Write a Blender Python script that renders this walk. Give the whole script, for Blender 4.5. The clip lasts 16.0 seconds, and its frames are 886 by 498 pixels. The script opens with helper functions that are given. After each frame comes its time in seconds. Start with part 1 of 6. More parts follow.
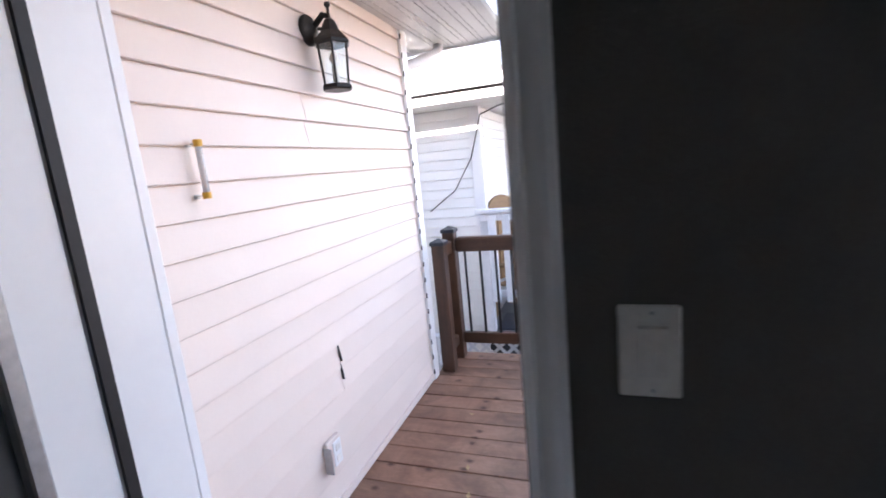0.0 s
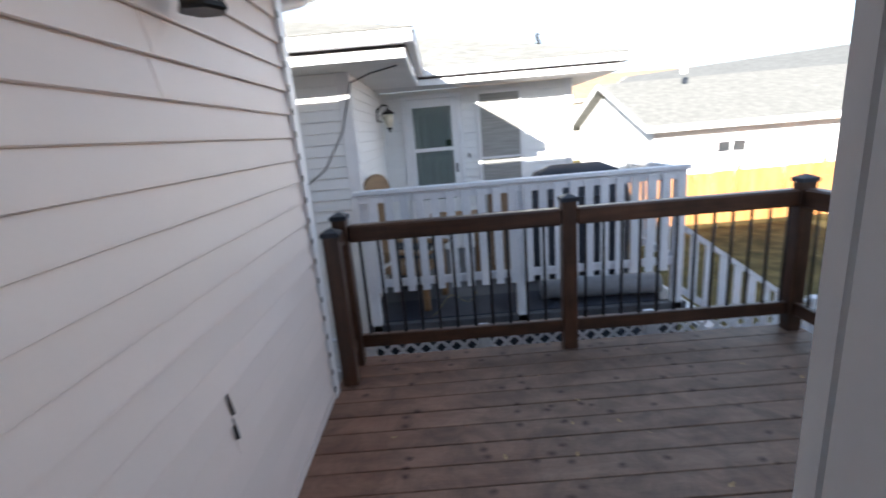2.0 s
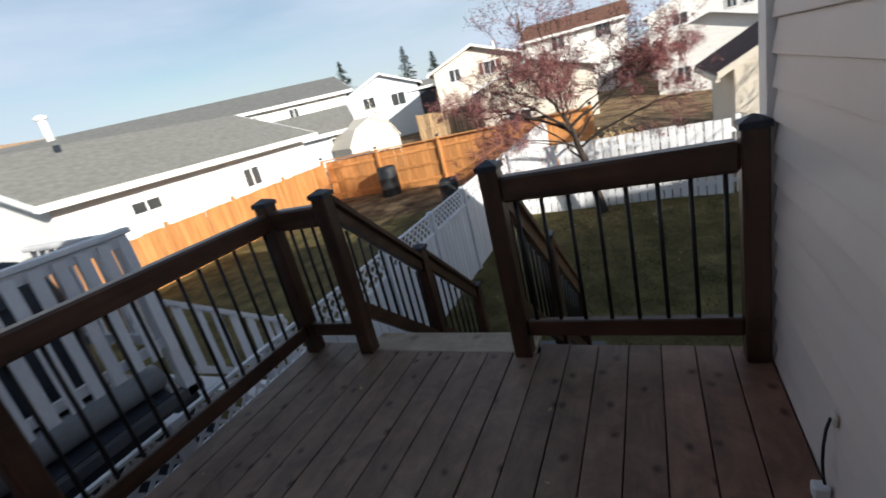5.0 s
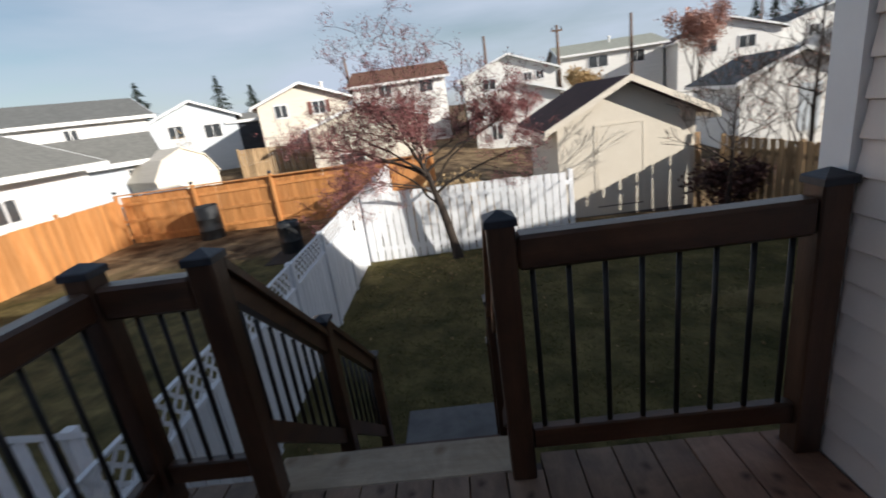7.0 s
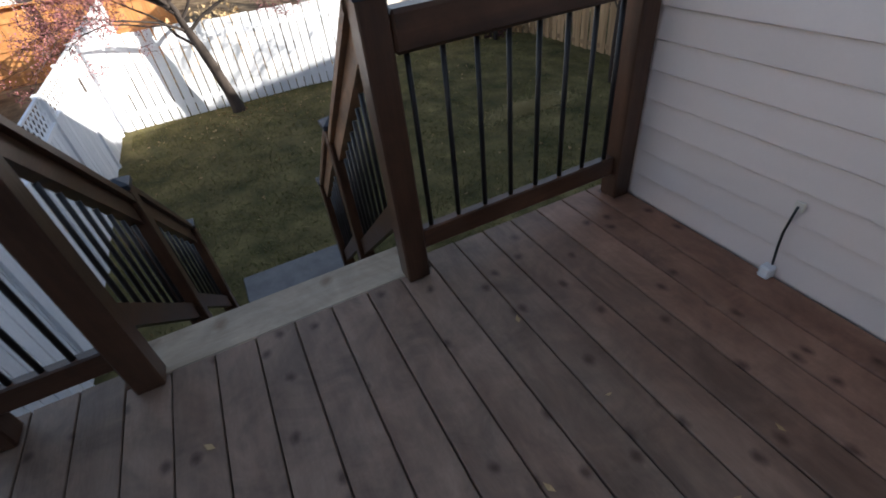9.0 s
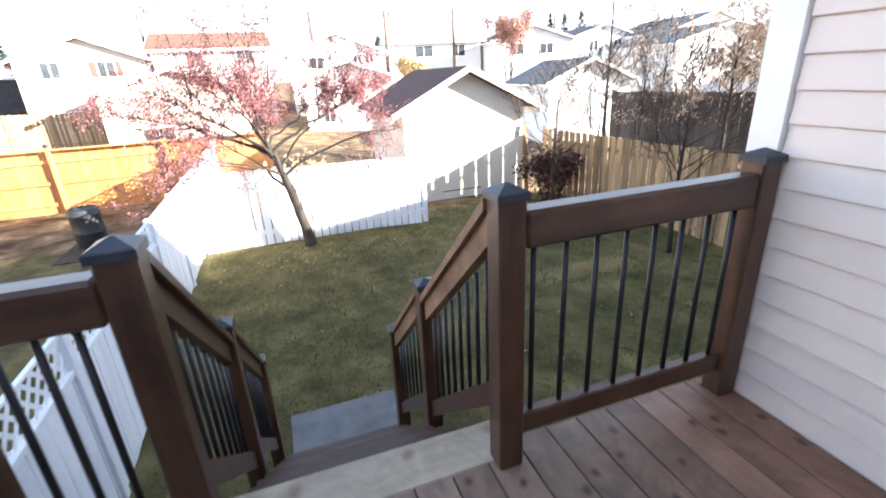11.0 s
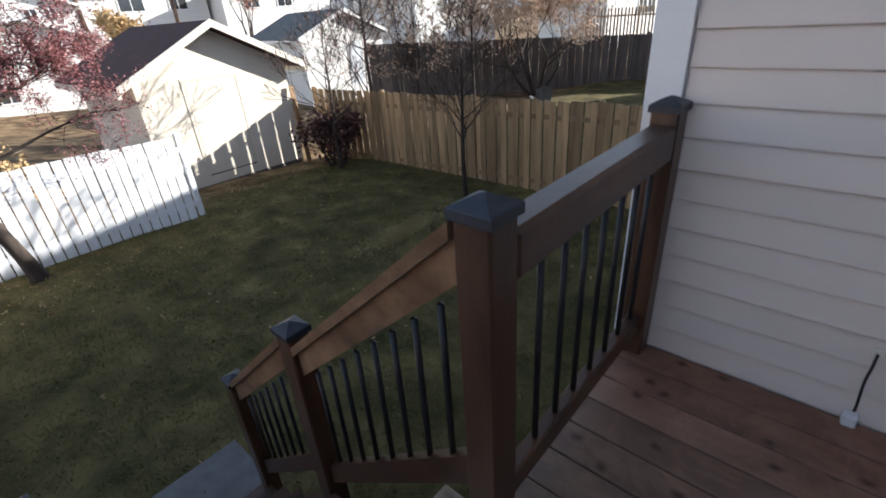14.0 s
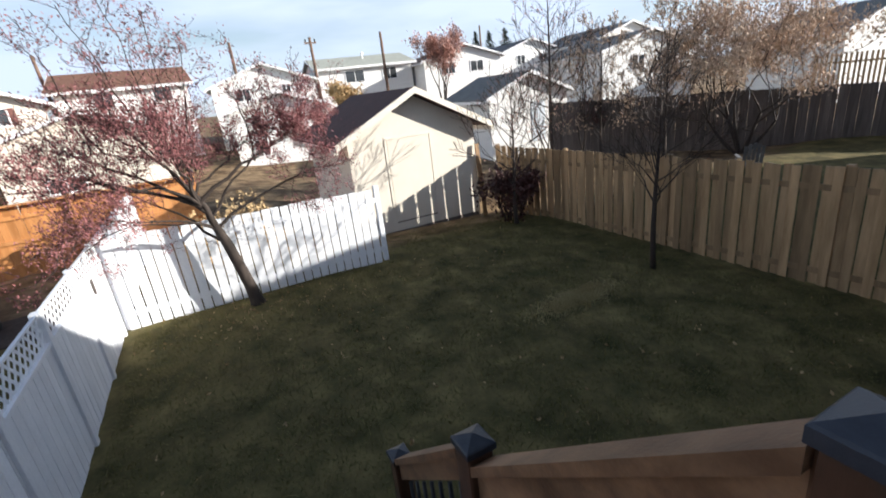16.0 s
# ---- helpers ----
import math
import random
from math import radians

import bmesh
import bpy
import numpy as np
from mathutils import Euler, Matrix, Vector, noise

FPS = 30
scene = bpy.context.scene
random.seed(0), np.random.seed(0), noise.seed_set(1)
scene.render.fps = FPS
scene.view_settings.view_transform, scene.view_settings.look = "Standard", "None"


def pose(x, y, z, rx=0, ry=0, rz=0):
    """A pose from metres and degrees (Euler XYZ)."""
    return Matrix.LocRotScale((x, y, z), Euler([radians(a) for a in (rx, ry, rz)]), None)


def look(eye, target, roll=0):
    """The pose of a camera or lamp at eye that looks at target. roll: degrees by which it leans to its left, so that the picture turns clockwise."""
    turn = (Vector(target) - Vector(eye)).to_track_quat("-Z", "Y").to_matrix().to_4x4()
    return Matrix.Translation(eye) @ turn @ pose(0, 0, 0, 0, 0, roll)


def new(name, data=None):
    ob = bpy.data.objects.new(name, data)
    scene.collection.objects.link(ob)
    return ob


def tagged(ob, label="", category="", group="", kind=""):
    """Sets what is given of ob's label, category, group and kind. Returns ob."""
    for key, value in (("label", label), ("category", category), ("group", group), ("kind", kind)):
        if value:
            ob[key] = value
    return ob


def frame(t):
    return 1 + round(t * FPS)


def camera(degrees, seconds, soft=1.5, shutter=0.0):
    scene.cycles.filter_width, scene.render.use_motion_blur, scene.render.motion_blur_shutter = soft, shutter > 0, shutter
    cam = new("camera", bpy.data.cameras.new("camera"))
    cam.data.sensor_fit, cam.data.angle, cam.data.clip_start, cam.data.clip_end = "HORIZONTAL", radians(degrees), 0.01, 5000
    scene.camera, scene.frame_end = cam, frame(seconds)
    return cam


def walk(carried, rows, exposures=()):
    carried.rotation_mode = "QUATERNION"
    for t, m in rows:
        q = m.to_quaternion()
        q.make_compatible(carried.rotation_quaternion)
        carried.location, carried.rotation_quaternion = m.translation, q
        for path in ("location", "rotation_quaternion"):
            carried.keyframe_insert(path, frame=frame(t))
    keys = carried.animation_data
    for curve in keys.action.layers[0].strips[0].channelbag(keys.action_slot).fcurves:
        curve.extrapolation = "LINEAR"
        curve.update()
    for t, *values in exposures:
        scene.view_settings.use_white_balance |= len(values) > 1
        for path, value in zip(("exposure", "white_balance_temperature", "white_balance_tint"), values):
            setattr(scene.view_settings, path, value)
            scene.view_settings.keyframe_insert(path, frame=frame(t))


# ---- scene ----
cam = camera(88.2, 16.0, soft=1.7, shutter=0.4)
PATH = [
    (0, (1.176, -0.744, 1.478), (0.517, 1.111, 1.127), -5.5),
    (0.5, (0.984, -0.699, 1.48), (0.329, 1.148, 1.084), -4.7),
    (1, (0.832, -0.647, 1.475), (0.379, 1.249, 1.029), -5.2),
    (1.5, (0.774, -0.496, 1.459), (0.374, 1.408, 0.996), -4.7),
    (2, (0.745, -0.333, 1.464), (0.727, 1.606, 0.974), -4.8),
    (2.5, (0.736, -0.181, 1.438), (1.076, 1.685, 0.804), -5.0),
    (2.7, (0.786, -0.131, 1.416), (1.082, 1.768, 0.86), -6.8),
    (3, (0.796, -0.028, 1.435), (1.133, 1.879, 0.932), -7.4),
    (3.5, (0.828, 0.099, 1.42), (1.738, 1.838, 1.034), -8.5),
    (4, (0.768, 0.275, 1.397), (2.006, 1.773, 0.924), -9.2),
    (4.5, (0.842, 0.332, 1.365), (2.358, 1.515, 0.815), -10.1),
    (4.7, (0.906, 0.348, 1.356), (2.516, 1.376, 0.765), -12.3),
    (6.8, (1.484, 1.137, 1.357), (3.387, 1.363, 0.783), -9.2),
    (7, (1.57, 1.196, 1.375), (3.477, 1.307, 0.784), -8.1),
    (7.5, (1.79, 1.32, 1.306), (3.558, 0.896, 0.47), -8.1),
    (8, (1.81, 1.415, 1.205), (3.276, 0.761, 0.011), -6.8),
    (8.2, (1.761, 1.414, 1.215), (3.2, 0.791, -0.027), -8.4),
    (10.3, (1.648, 1.694, 1.202), (3.159, 1.197, -0.011), -5.3),
    (10.5, (1.662, 1.693, 1.26), (3.305, 1.204, 0.231), -6.4),
    (11, (1.833, 1.688, 1.342), (3.602, 1.09, 0.625), -3.0),
    (11.5, (2.063, 1.687, 1.372), (3.829, 1.003, 0.728), -4.1),
    (12, (2.287, 1.571, 1.338), (4.022, 0.853, 0.649), -8.3),
    (12.5, (2.379, 1.48, 1.313), (3.921, 0.537, 0.457), -9.2),
    (13, (2.419, 1.523, 1.317), (3.829, 0.399, 0.453), -7.0),
    (13.5, (2.48, 1.641, 1.31), (3.721, 0.384, 0.371), -7.7),
    (14, (2.53, 1.713, 1.334), (3.741, 0.417, 0.411), -4.3),
    (14.5, (2.606, 1.768, 1.371), (4.017, 0.567, 0.619), -2.8),
    (15, (2.679, 1.785, 1.384), (4.228, 0.732, 0.683), -1.4),
    (15.5, (2.798, 1.687, 1.41), (4.545, 0.863, 0.89), -6.4),
    (16, (2.869, 1.621, 1.383), (4.57, 0.801, 0.724), -6.8),
]
walk(cam, [(t, look(eye, target, roll)) for t, eye, target, roll in PATH],
     [(0, 3.47, 6500, 17), (0.5, 2.95, 6450, 14), (1, 2.7, 6450, 12), (1.5, 2.35, 6350, 12), (2, 2.0, 6350, 10), (2.7, 1.7, 6280, 10), (3.5, 1.44, 6230, 9), (4.0, 1.08, 6300, 9),
      (4.7, 0.78, 6600, 8), (6.8, 0.5, 6600, 9), (7.5, 0.3, 6500, 10), (8.0, 0.2, 6500, 10), (8.2, 0.3, 6450, 10), (10.3, 3.0, 6500, 10), (11.0, 2.84, 6400, 10),
      (11.5, 2.0, 6250, 10), (12.3, 1.4, 6350, 10), (13, 1.25, 6400, 10), (14, 1.3, 6250, 10), (14.5, 1.57, 6350, 10), (15, 1.42, 6400, 10), (16, 1.06, 6350, 10)])

# ---- light: low autumn sun behind the house, open sky over the yards ----
SUN = Vector((-0.469, -0.831, 0.299)).normalized()
world = bpy.data.worlds.new("sky")
scene.world = world
world.use_nodes = True
wn, wl = world.node_tree.nodes, world.node_tree.links
sky = wn.new("ShaderNodeTexSky")
sky.sky_type = "NISHITA"
sky.sun_disc = False
sky.sun_elevation = math.asin(SUN.z)
sky.sun_rotation = math.atan2(SUN.x, SUN.y)
sky.air_density, sky.dust_density, sky.ozone_density = 1.0, 0.6, 1.5
w_co = wn.new("ShaderNodeTexCoord")
w_map = wn.new("ShaderNodeMapping")
w_map.inputs["Scale"].default_value = (1.0, 1.0, 5.0)
w_noise = wn.new("ShaderNodeTexNoise")
w_noise.inputs["Scale"].default_value = 2.2
w_noise.inputs["Detail"].default_value = 5
w_noise.inputs["Roughness"].default_value = 0.5
w_ramp = wn.new("ShaderNodeValToRGB")
w_ramp.color_ramp.elements[0].position, w_ramp.color_ramp.elements[1].position = 0.18, 0.62
w_mix = wn.new("ShaderNodeMix")
w_mix.data_type = "RGBA"
w_mix.inputs["B"].default_value = (5.5, 6.4, 7.9, 1)
wl.new(w_co.outputs["Generated"], w_map.inputs["Vector"])
wl.new(w_map.outputs["Vector"], w_noise.inputs["Vector"])
wl.new(w_noise.outputs["Fac"], w_ramp.inputs["Fac"])
w_sep = wn.new("ShaderNodeSeparateXYZ")
w_thin = wn.new("ShaderNodeMapRange")
w_thin.inputs["From Min"].default_value, w_thin.inputs["From Max"].default_value = 0.22, 0.62
w_thin.inputs["To Min"].default_value, w_thin.inputs["To Max"].default_value = 1.0, 0.23
w_mul = wn.new("ShaderNodeMath")
w_mul.operation = "MULTIPLY"
wl.new(w_co.outputs["Generated"], w_sep.inputs[0])
wl.new(w_sep.outputs["Z"], w_thin.inputs["Value"])
wl.new(w_ramp.outputs["Color"], w_mul.inputs[0])
wl.new(w_thin.outputs["Result"], w_mul.inputs[1])
wl.new(w_mul.outputs[0], w_mix.inputs["Factor"])
wl.new(sky.outputs["Color"], w_mix.inputs["A"])
wl.new(w_mix.outputs["Result"], wn["Background"].inputs["Color"])
wn["Background"].inputs["Strength"].default_value = 0.072
lamp = bpy.data.lights.new("sun", "SUN")
lamp.energy, lamp.angle, lamp.color = 5.0, radians(0.55), (1.0, 0.945, 0.86)
new("sun", lamp).matrix_world = look(SUN * 50, (0, 0, 0))

rnd = random.Random(7)


# ---- materials ----
def material(name, a, b, scale=(4, 4, 4), rough=0.6, bump=0.15, metal=0.0, fine=60.0, vary=0.25, spec=0.4, detail=6, grain=0.24):
    """Two colours mixed by a coarse and a fine noise in object space, with relief and a shift for each piece."""
    m = bpy.data.materials.new(name)
    m.use_nodes = True
    n, l = m.node_tree.nodes, m.node_tree.links
    p = n["Principled BSDF"]
    co = n.new("ShaderNodeTexCoord")
    info = n.new("ShaderNodeObjectInfo")
    shift = n.new("ShaderNodeVectorMath")
    shift.operation = "SCALE"
    comb = n.new("ShaderNodeCombineXYZ")
    for k in range(3):
        l.new(info.outputs["Random"], comb.inputs[k])
    l.new(comb.outputs[0], shift.inputs[0])
    shift.inputs["Scale"].default_value = 37.0
    add = n.new("ShaderNodeVectorMath")
    l.new(co.outputs["Object"], add.inputs[0])
    l.new(shift.outputs[0], add.inputs[1])
    mp = n.new("ShaderNodeMapping")
    mp.inputs["Scale"].default_value = scale
    l.new(add.outputs[0], mp.inputs["Vector"])
    n1 = n.new("ShaderNodeTexNoise")
    n1.inputs["Scale"].default_value, n1.inputs["Detail"].default_value, n1.inputs["Roughness"].default_value = 1.0, detail, 0.6
    l.new(mp.outputs[0], n1.inputs["Vector"])
    n2 = n.new("ShaderNodeTexNoise")
    n2.inputs["Scale"].default_value, n2.inputs["Detail"].default_value = fine / max(scale), 4
    l.new(mp.outputs[0], n2.inputs["Vector"])
    ramp = n.new("ShaderNodeValToRGB")
    ramp.color_ramp.elements[0].position, ramp.color_ramp.elements[1].position = 0.32, 0.68
    ramp.color_ramp.elements[0].color, ramp.color_ramp.elements[1].color = (*a, 1), (*b, 1)
    l.new(n1.outputs["Fac"], ramp.inputs["Fac"])
    hsv = n.new("ShaderNodeHueSaturation")
    val = n.new("ShaderNodeMath")
    val.operation = "MULTIPLY_ADD"
    l.new(info.outputs["Random"], val.inputs[0])
    val.inputs[1].default_value, val.inputs[2].default_value = vary, 1.0 - vary / 2
    val2 = n.new("ShaderNodeMath")
    val2.operation = "MULTIPLY_ADD"
    l.new(n2.outputs["Fac"], val2.inputs[0])
    val2.inputs[1].default_value, val2.inputs[2].default_value = grain, 1.0 - grain / 2
    val3 = n.new("ShaderNodeMath")
    val3.operation = "MULTIPLY"
    l.new(val.outputs[0], val3.inputs[0])
    l.new(val2.outputs[0], val3.inputs[1])
    l.new(val3.outputs[0], hsv.inputs["Value"])
    l.new(ramp.outputs["Color"], hsv.inputs["Color"])
    l.new(hsv.outputs["Color"], p.inputs["Base Color"])
    p.inputs["Metallic"].default_value = metal
    p.inputs["Specular IOR Level"].default_value = spec
    rr = n.new("ShaderNodeMath")
    rr.operation = "MULTIPLY_ADD"
    l.new(n1.outputs["Fac"], rr.inputs[0])
    rr.inputs[1].default_value, rr.inputs[2].default_value = 0.2, rough - 0.1
    l.new(rr.outputs[0], p.inputs["Roughness"])
    bp = n.new("ShaderNodeBump")
    bp.inputs["Strength"].default_value = bump
    bp.inputs["Distance"].default_value = 0.004
    l.new(n2.outputs["Fac"], bp.inputs["Height"])
    l.new(bp.outputs[0], p.inputs["Normal"])
    return m


def add_knots(m, colour, size=2.2, amount=0.86):
    """Dark knots over a wood: the cores of stretched cells, few and uneven."""
    n, l = m.node_tree.nodes, m.node_tree.links
    p = n["Principled BSDF"]
    src = p.inputs["Base Color"].links[0].from_socket
    co = n.new("ShaderNodeTexCoord")
    info = n.new("ShaderNodeObjectInfo")
    comb = n.new("ShaderNodeCombineXYZ")
    sc = n.new("ShaderNodeMath")
    sc.operation = "MULTIPLY"
    sc.inputs[1].default_value = 91.0
    l.new(info.outputs["Random"], sc.inputs[0])
    l.new(sc.outputs[0], comb.inputs[0])
    l.new(sc.outputs[0], comb.inputs[1])
    add = n.new("ShaderNodeVectorMath")
    l.new(co.outputs["Object"], add.inputs[0])
    l.new(comb.outputs[0], add.inputs[1])
    mp = n.new("ShaderNodeMapping")
    mp.inputs["Scale"].default_value = (size * 0.8, size, size)
    l.new(add.outputs[0], mp.inputs["Vector"])
    vo = n.new("ShaderNodeTexVoronoi")
    vo.voronoi_dimensions = "2D"
    wob = n.new("ShaderNodeTexNoise")
    wob.inputs["Scale"].default_value, wob.inputs["Detail"].default_value = 22.0, 3
    l.new(add.outputs[0], wob.inputs["Vector"])
    ws = n.new("ShaderNodeVectorMath")
    ws.operation = "SCALE"
    ws.inputs["Scale"].default_value = 0.16
    l.new(wob.outputs["Color"], ws.inputs[0])
    wa = n.new("ShaderNodeVectorMath")
    l.new(mp.outputs[0], wa.inputs[0])
    l.new(ws.outputs[0], wa.inputs[1])
    vo.inputs["Scale"].default_value = 1.0
    l.new(wa.outputs[0], vo.inputs["Vector"])
    rp = n.new("ShaderNodeValToRGB")
    rp.color_ramp.elements[0].position, rp.color_ramp.elements[1].position = 0.03, 0.15
    rp.color_ramp.elements[0].color, rp.color_ramp.elements[1].color = (amount,) * 3 + (1,), (0, 0, 0, 1)
    l.new(vo.outputs["Distance"], rp.inputs["Fac"])
    sepc = n.new("ShaderNodeSeparateColor")
    l.new(vo.outputs["Color"], sepc.inputs[0])
    keep = n.new("ShaderNodeMath")
    keep.operation = "GREATER_THAN"
    keep.inputs[1].default_value = 0.40
    l.new(sepc.outputs[0], keep.inputs[0])
    rpm = n.new("ShaderNodeMath")
    rpm.operation = "MULTIPLY"
    l.new(rp.outputs["Color"], rpm.inputs[0])
    l.new(keep.outputs[0], rpm.inputs[1])
    mx = n.new("ShaderNodeMix")
    mx.data_type = "RGBA"
    mx.inputs["B"].default_value = (*colour, 1)
    l.new(rpm.outputs[0], mx.inputs["Factor"])
    l.new(src, mx.inputs["A"])
    l.new(mx.outputs["Result"], p.inputs["Base Color"])
    return m


def add_patches(m, scale, low=0.72, high=1.12):
    """Worn and stained patches that lighten and darken a surface, shifted for each piece."""
    n, l = m.node_tree.nodes, m.node_tree.links
    p = n["Principled BSDF"]
    src = p.inputs["Base Color"].links[0].from_socket
    co = n.new("ShaderNodeTexCoord")
    info = n.new("ShaderNodeObjectInfo")
    sc = n.new("ShaderNodeMath")
    sc.operation = "MULTIPLY"
    sc.inputs[1].default_value = 53.0
    l.new(info.outputs["Random"], sc.inputs[0])
    comb = n.new("ShaderNodeCombineXYZ")
    for k in range(3):
        l.new(sc.outputs[0], comb.inputs[k])
    add = n.new("ShaderNodeVectorMath")
    l.new(co.outputs["Object"], add.inputs[0])
    l.new(comb.outputs[0], add.inputs[1])
    nz = n.new("ShaderNodeTexNoise")
    nz.inputs["Scale"].default_value, nz.inputs["Detail"].default_value, nz.inputs["Roughness"].default_value = scale, 9, 0.68
    nz.inputs["Distortion"].default_value = 0.6
    l.new(add.outputs[0], nz.inputs["Vector"])
    mr = n.new("ShaderNodeMapRange")
    mr.inputs["From Min"].default_value, mr.inputs["From Max"].default_value = 0.36, 0.66
    mr.inputs["To Min"].default_value, mr.inputs["To Max"].default_value = low, high
    l.new(nz.outputs["Fac"], mr.inputs["Value"])
    mul = n.new("ShaderNodeVectorMath")
    mul.operation = "SCALE"
    l.new(src, mul.inputs[0])
    l.new(mr.outputs["Result"], mul.inputs["Scale"])
    l.new(mul.outputs[0], p.inputs["Base Color"])
    return m


def add_weathering(m, fresh):
    """Fresh red stain left where the walls shelter the boards, worn off towards the open edges."""
    n, l = m.node_tree.nodes, m.node_tree.links
    p = n["Principled BSDF"]
    src = p.inputs["Base Color"].links[0].from_socket
    geo = n.new("ShaderNodeNewGeometry")
    sep = n.new("ShaderNodeSeparateXYZ")
    l.new(geo.outputs["Position"], sep.inputs[0])
    nz = n.new("ShaderNodeTexNoise")
    nz.inputs["Scale"].default_value, nz.inputs["Detail"].default_value, nz.inputs["Roughness"].default_value = 2.6, 8, 0.7
    l.new(geo.outputs["Position"], nz.inputs["Vector"])
    low = n.new("ShaderNodeMath")
    low.operation = "MINIMUM"
    half = n.new("ShaderNodeMath")
    half.operation = "MULTIPLY"
    half.inputs[1].default_value = 1.5
    l.new(sep.outputs["Y"], half.inputs[0])
    l.new(sep.outputs["X"], low.inputs[0])
    l.new(half.outputs[0], low.inputs[1])
    add = n.new("ShaderNodeMath")
    add.operation = "ADD"
    l.new(low.outputs[0], add.inputs[0])
    l.new(nz.outputs["Fac"], add.inputs[1])
    mr = n.new("ShaderNodeMapRange")
    mr.inputs["From Min"].default_value, mr.inputs["From Max"].default_value = 0.75, 1.75
    mr.inputs["To Min"].default_value, mr.inputs["To Max"].default_value = 0.62, 0.0
    l.new(add.outputs[0], mr.inputs["Value"])
    hue = n.new("ShaderNodeMix")
    hue.data_type = "RGBA"
    hue.blend_type = "MULTIPLY"
    hue.inputs["B"].default_value = (*fresh, 1)
    l.new(mr.outputs["Result"], hue.inputs["Factor"])
    l.new(src, hue.inputs["A"])
    l.new(hue.outputs["Result"], p.inputs["Base Color"])
    return m


def glass(name, tint=(0.9, 0.95, 0.95), rough=0.02):
    m = bpy.data.materials.new(name)
    m.use_nodes = True
    p = m.node_tree.nodes["Principled BSDF"]
    p.inputs["Base Color"].default_value = (*tint, 1)
    p.inputs["Transmission Weight"].default_value = 1.0
    p.inputs["Roughness"].default_value = rough
    p.inputs["IOR"].default_value = 1.45
    return m


SIDING = material("cream_vinyl_siding", (0.71, 0.615, 0.56), (0.77, 0.67, 0.615), (1.2, 1.2, 1.2), 0.45, 0.03, fine=90, vary=0.05, grain=0.05)
SIDING_N = material("white_vinyl_siding", (0.80, 0.80, 0.79), (0.86, 0.86, 0.85), (1.2, 1.2, 1.2), 0.5, 0.03, fine=90, vary=0.05, grain=0.05)
WHITE = material("white_paint", (0.78, 0.78, 0.79), (0.85, 0.85, 0.855), (2, 2, 2), 0.34, 0.015, vary=0.04, grain=0.03)
WHITE_WOOD = material("white_painted_wood", (0.66, 0.68, 0.72), (0.80, 0.81, 0.84), (3, 3, 1), 0.6, 0.3, fine=70, vary=0.10)
SOFFIT = material("white_aluminium_soffit", (0.62, 0.60, 0.58), (0.70, 0.68, 0.66), (3, 3, 3), 0.4, 0.05)
DECK = add_knots(add_patches(material("cedar_deck_board", (0.186, 0.118, 0.084), (0.268, 0.186, 0.137), (2.2, 11, 11), 0.55, 0.3, fine=120, vary=0.36, grain=0.20), 5.0, 0.66, 1.18), (0.040, 0.017, 0.010), 6.5, 0.80)
add_weathering(DECK, (1.28, 0.86, 0.72))
NEWWOOD = add_knots(add_patches(material("pale_new_lumber", (0.35, 0.275, 0.20), (0.47, 0.39, 0.30), (10, 1.6, 10), 0.65, 0.3, fine=140), 4.0, 0.74, 1.1), (0.16, 0.09, 0.05), 4.5, 0.6)
STAIN_X = add_patches(material("brown_stained_lumber_long_x", (0.047, 0.022, 0.013), (0.112, 0.054, 0.030), (1.8, 14, 14), 0.36, 0.25, fine=120, vary=0.3, grain=0.15, spec=0.5), 4.0, 0.68, 1.15)
STAIN_Y = add_patches(material("brown_stained_lumber_long_y", (0.047, 0.022, 0.013), (0.112, 0.054, 0.030), (14, 1.8, 14), 0.36, 0.25, fine=120, vary=0.3, grain=0.15, spec=0.5), 4.0, 0.68, 1.15)
STAIN_Z = add_patches(material("brown_stained_lumber_long_z", (0.047, 0.022, 0.013), (0.112, 0.055, 0.031), (14, 14, 1.8), 0.36, 0.25, fine=120, vary=0.3, grain=0.15, spec=0.5), 4.0, 0.68, 1.15)
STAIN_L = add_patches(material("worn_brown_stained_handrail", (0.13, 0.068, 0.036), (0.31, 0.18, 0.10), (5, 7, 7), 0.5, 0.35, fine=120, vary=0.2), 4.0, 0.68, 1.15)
BLACK = material("black_powder_coat", (0.012, 0.012, 0.014), (0.02, 0.02, 0.022), (20, 20, 20), 0.4, 0.1, fine=300)
CAP = material("black_moulded_cap", (0.018, 0.022, 0.032), (0.035, 0.040, 0.052), (20, 20, 20), 0.38, 0.2, fine=300)
LANTERN = material("dark_bronze_metal", (0.02, 0.019, 0.018), (0.045, 0.040, 0.036), (30, 30, 30), 0.45, 0.3, metal=0.5, fine=200)
RUBBER = material("black_weatherstrip", (0.008, 0.008, 0.009), (0.014, 0.014, 0.015), (30, 30, 30), 0.6, 0.1)
INSIDE = material("dark_taupe_wall_paint", (0.12, 0.112, 0.102), (0.145, 0.135, 0.123), (2, 2, 2), 0.7, 0.2, fine=200)
PLASTIC = material("white_switch_plastic", (0.72, 0.70, 0.67), (0.76, 0.74, 0.71), (8, 8, 8), 0.35, 0.02)
BRASS = material("brass_strike_plate", (0.30, 0.19, 0.07), (0.42, 0.28, 0.11), (30, 30, 30), 0.35, 0.1, metal=0.9)
YELLOW = material("amber_plastic", (0.62, 0.33, 0.03), (0.72, 0.40, 0.05), (20, 20, 20), 0.35, 0.05)
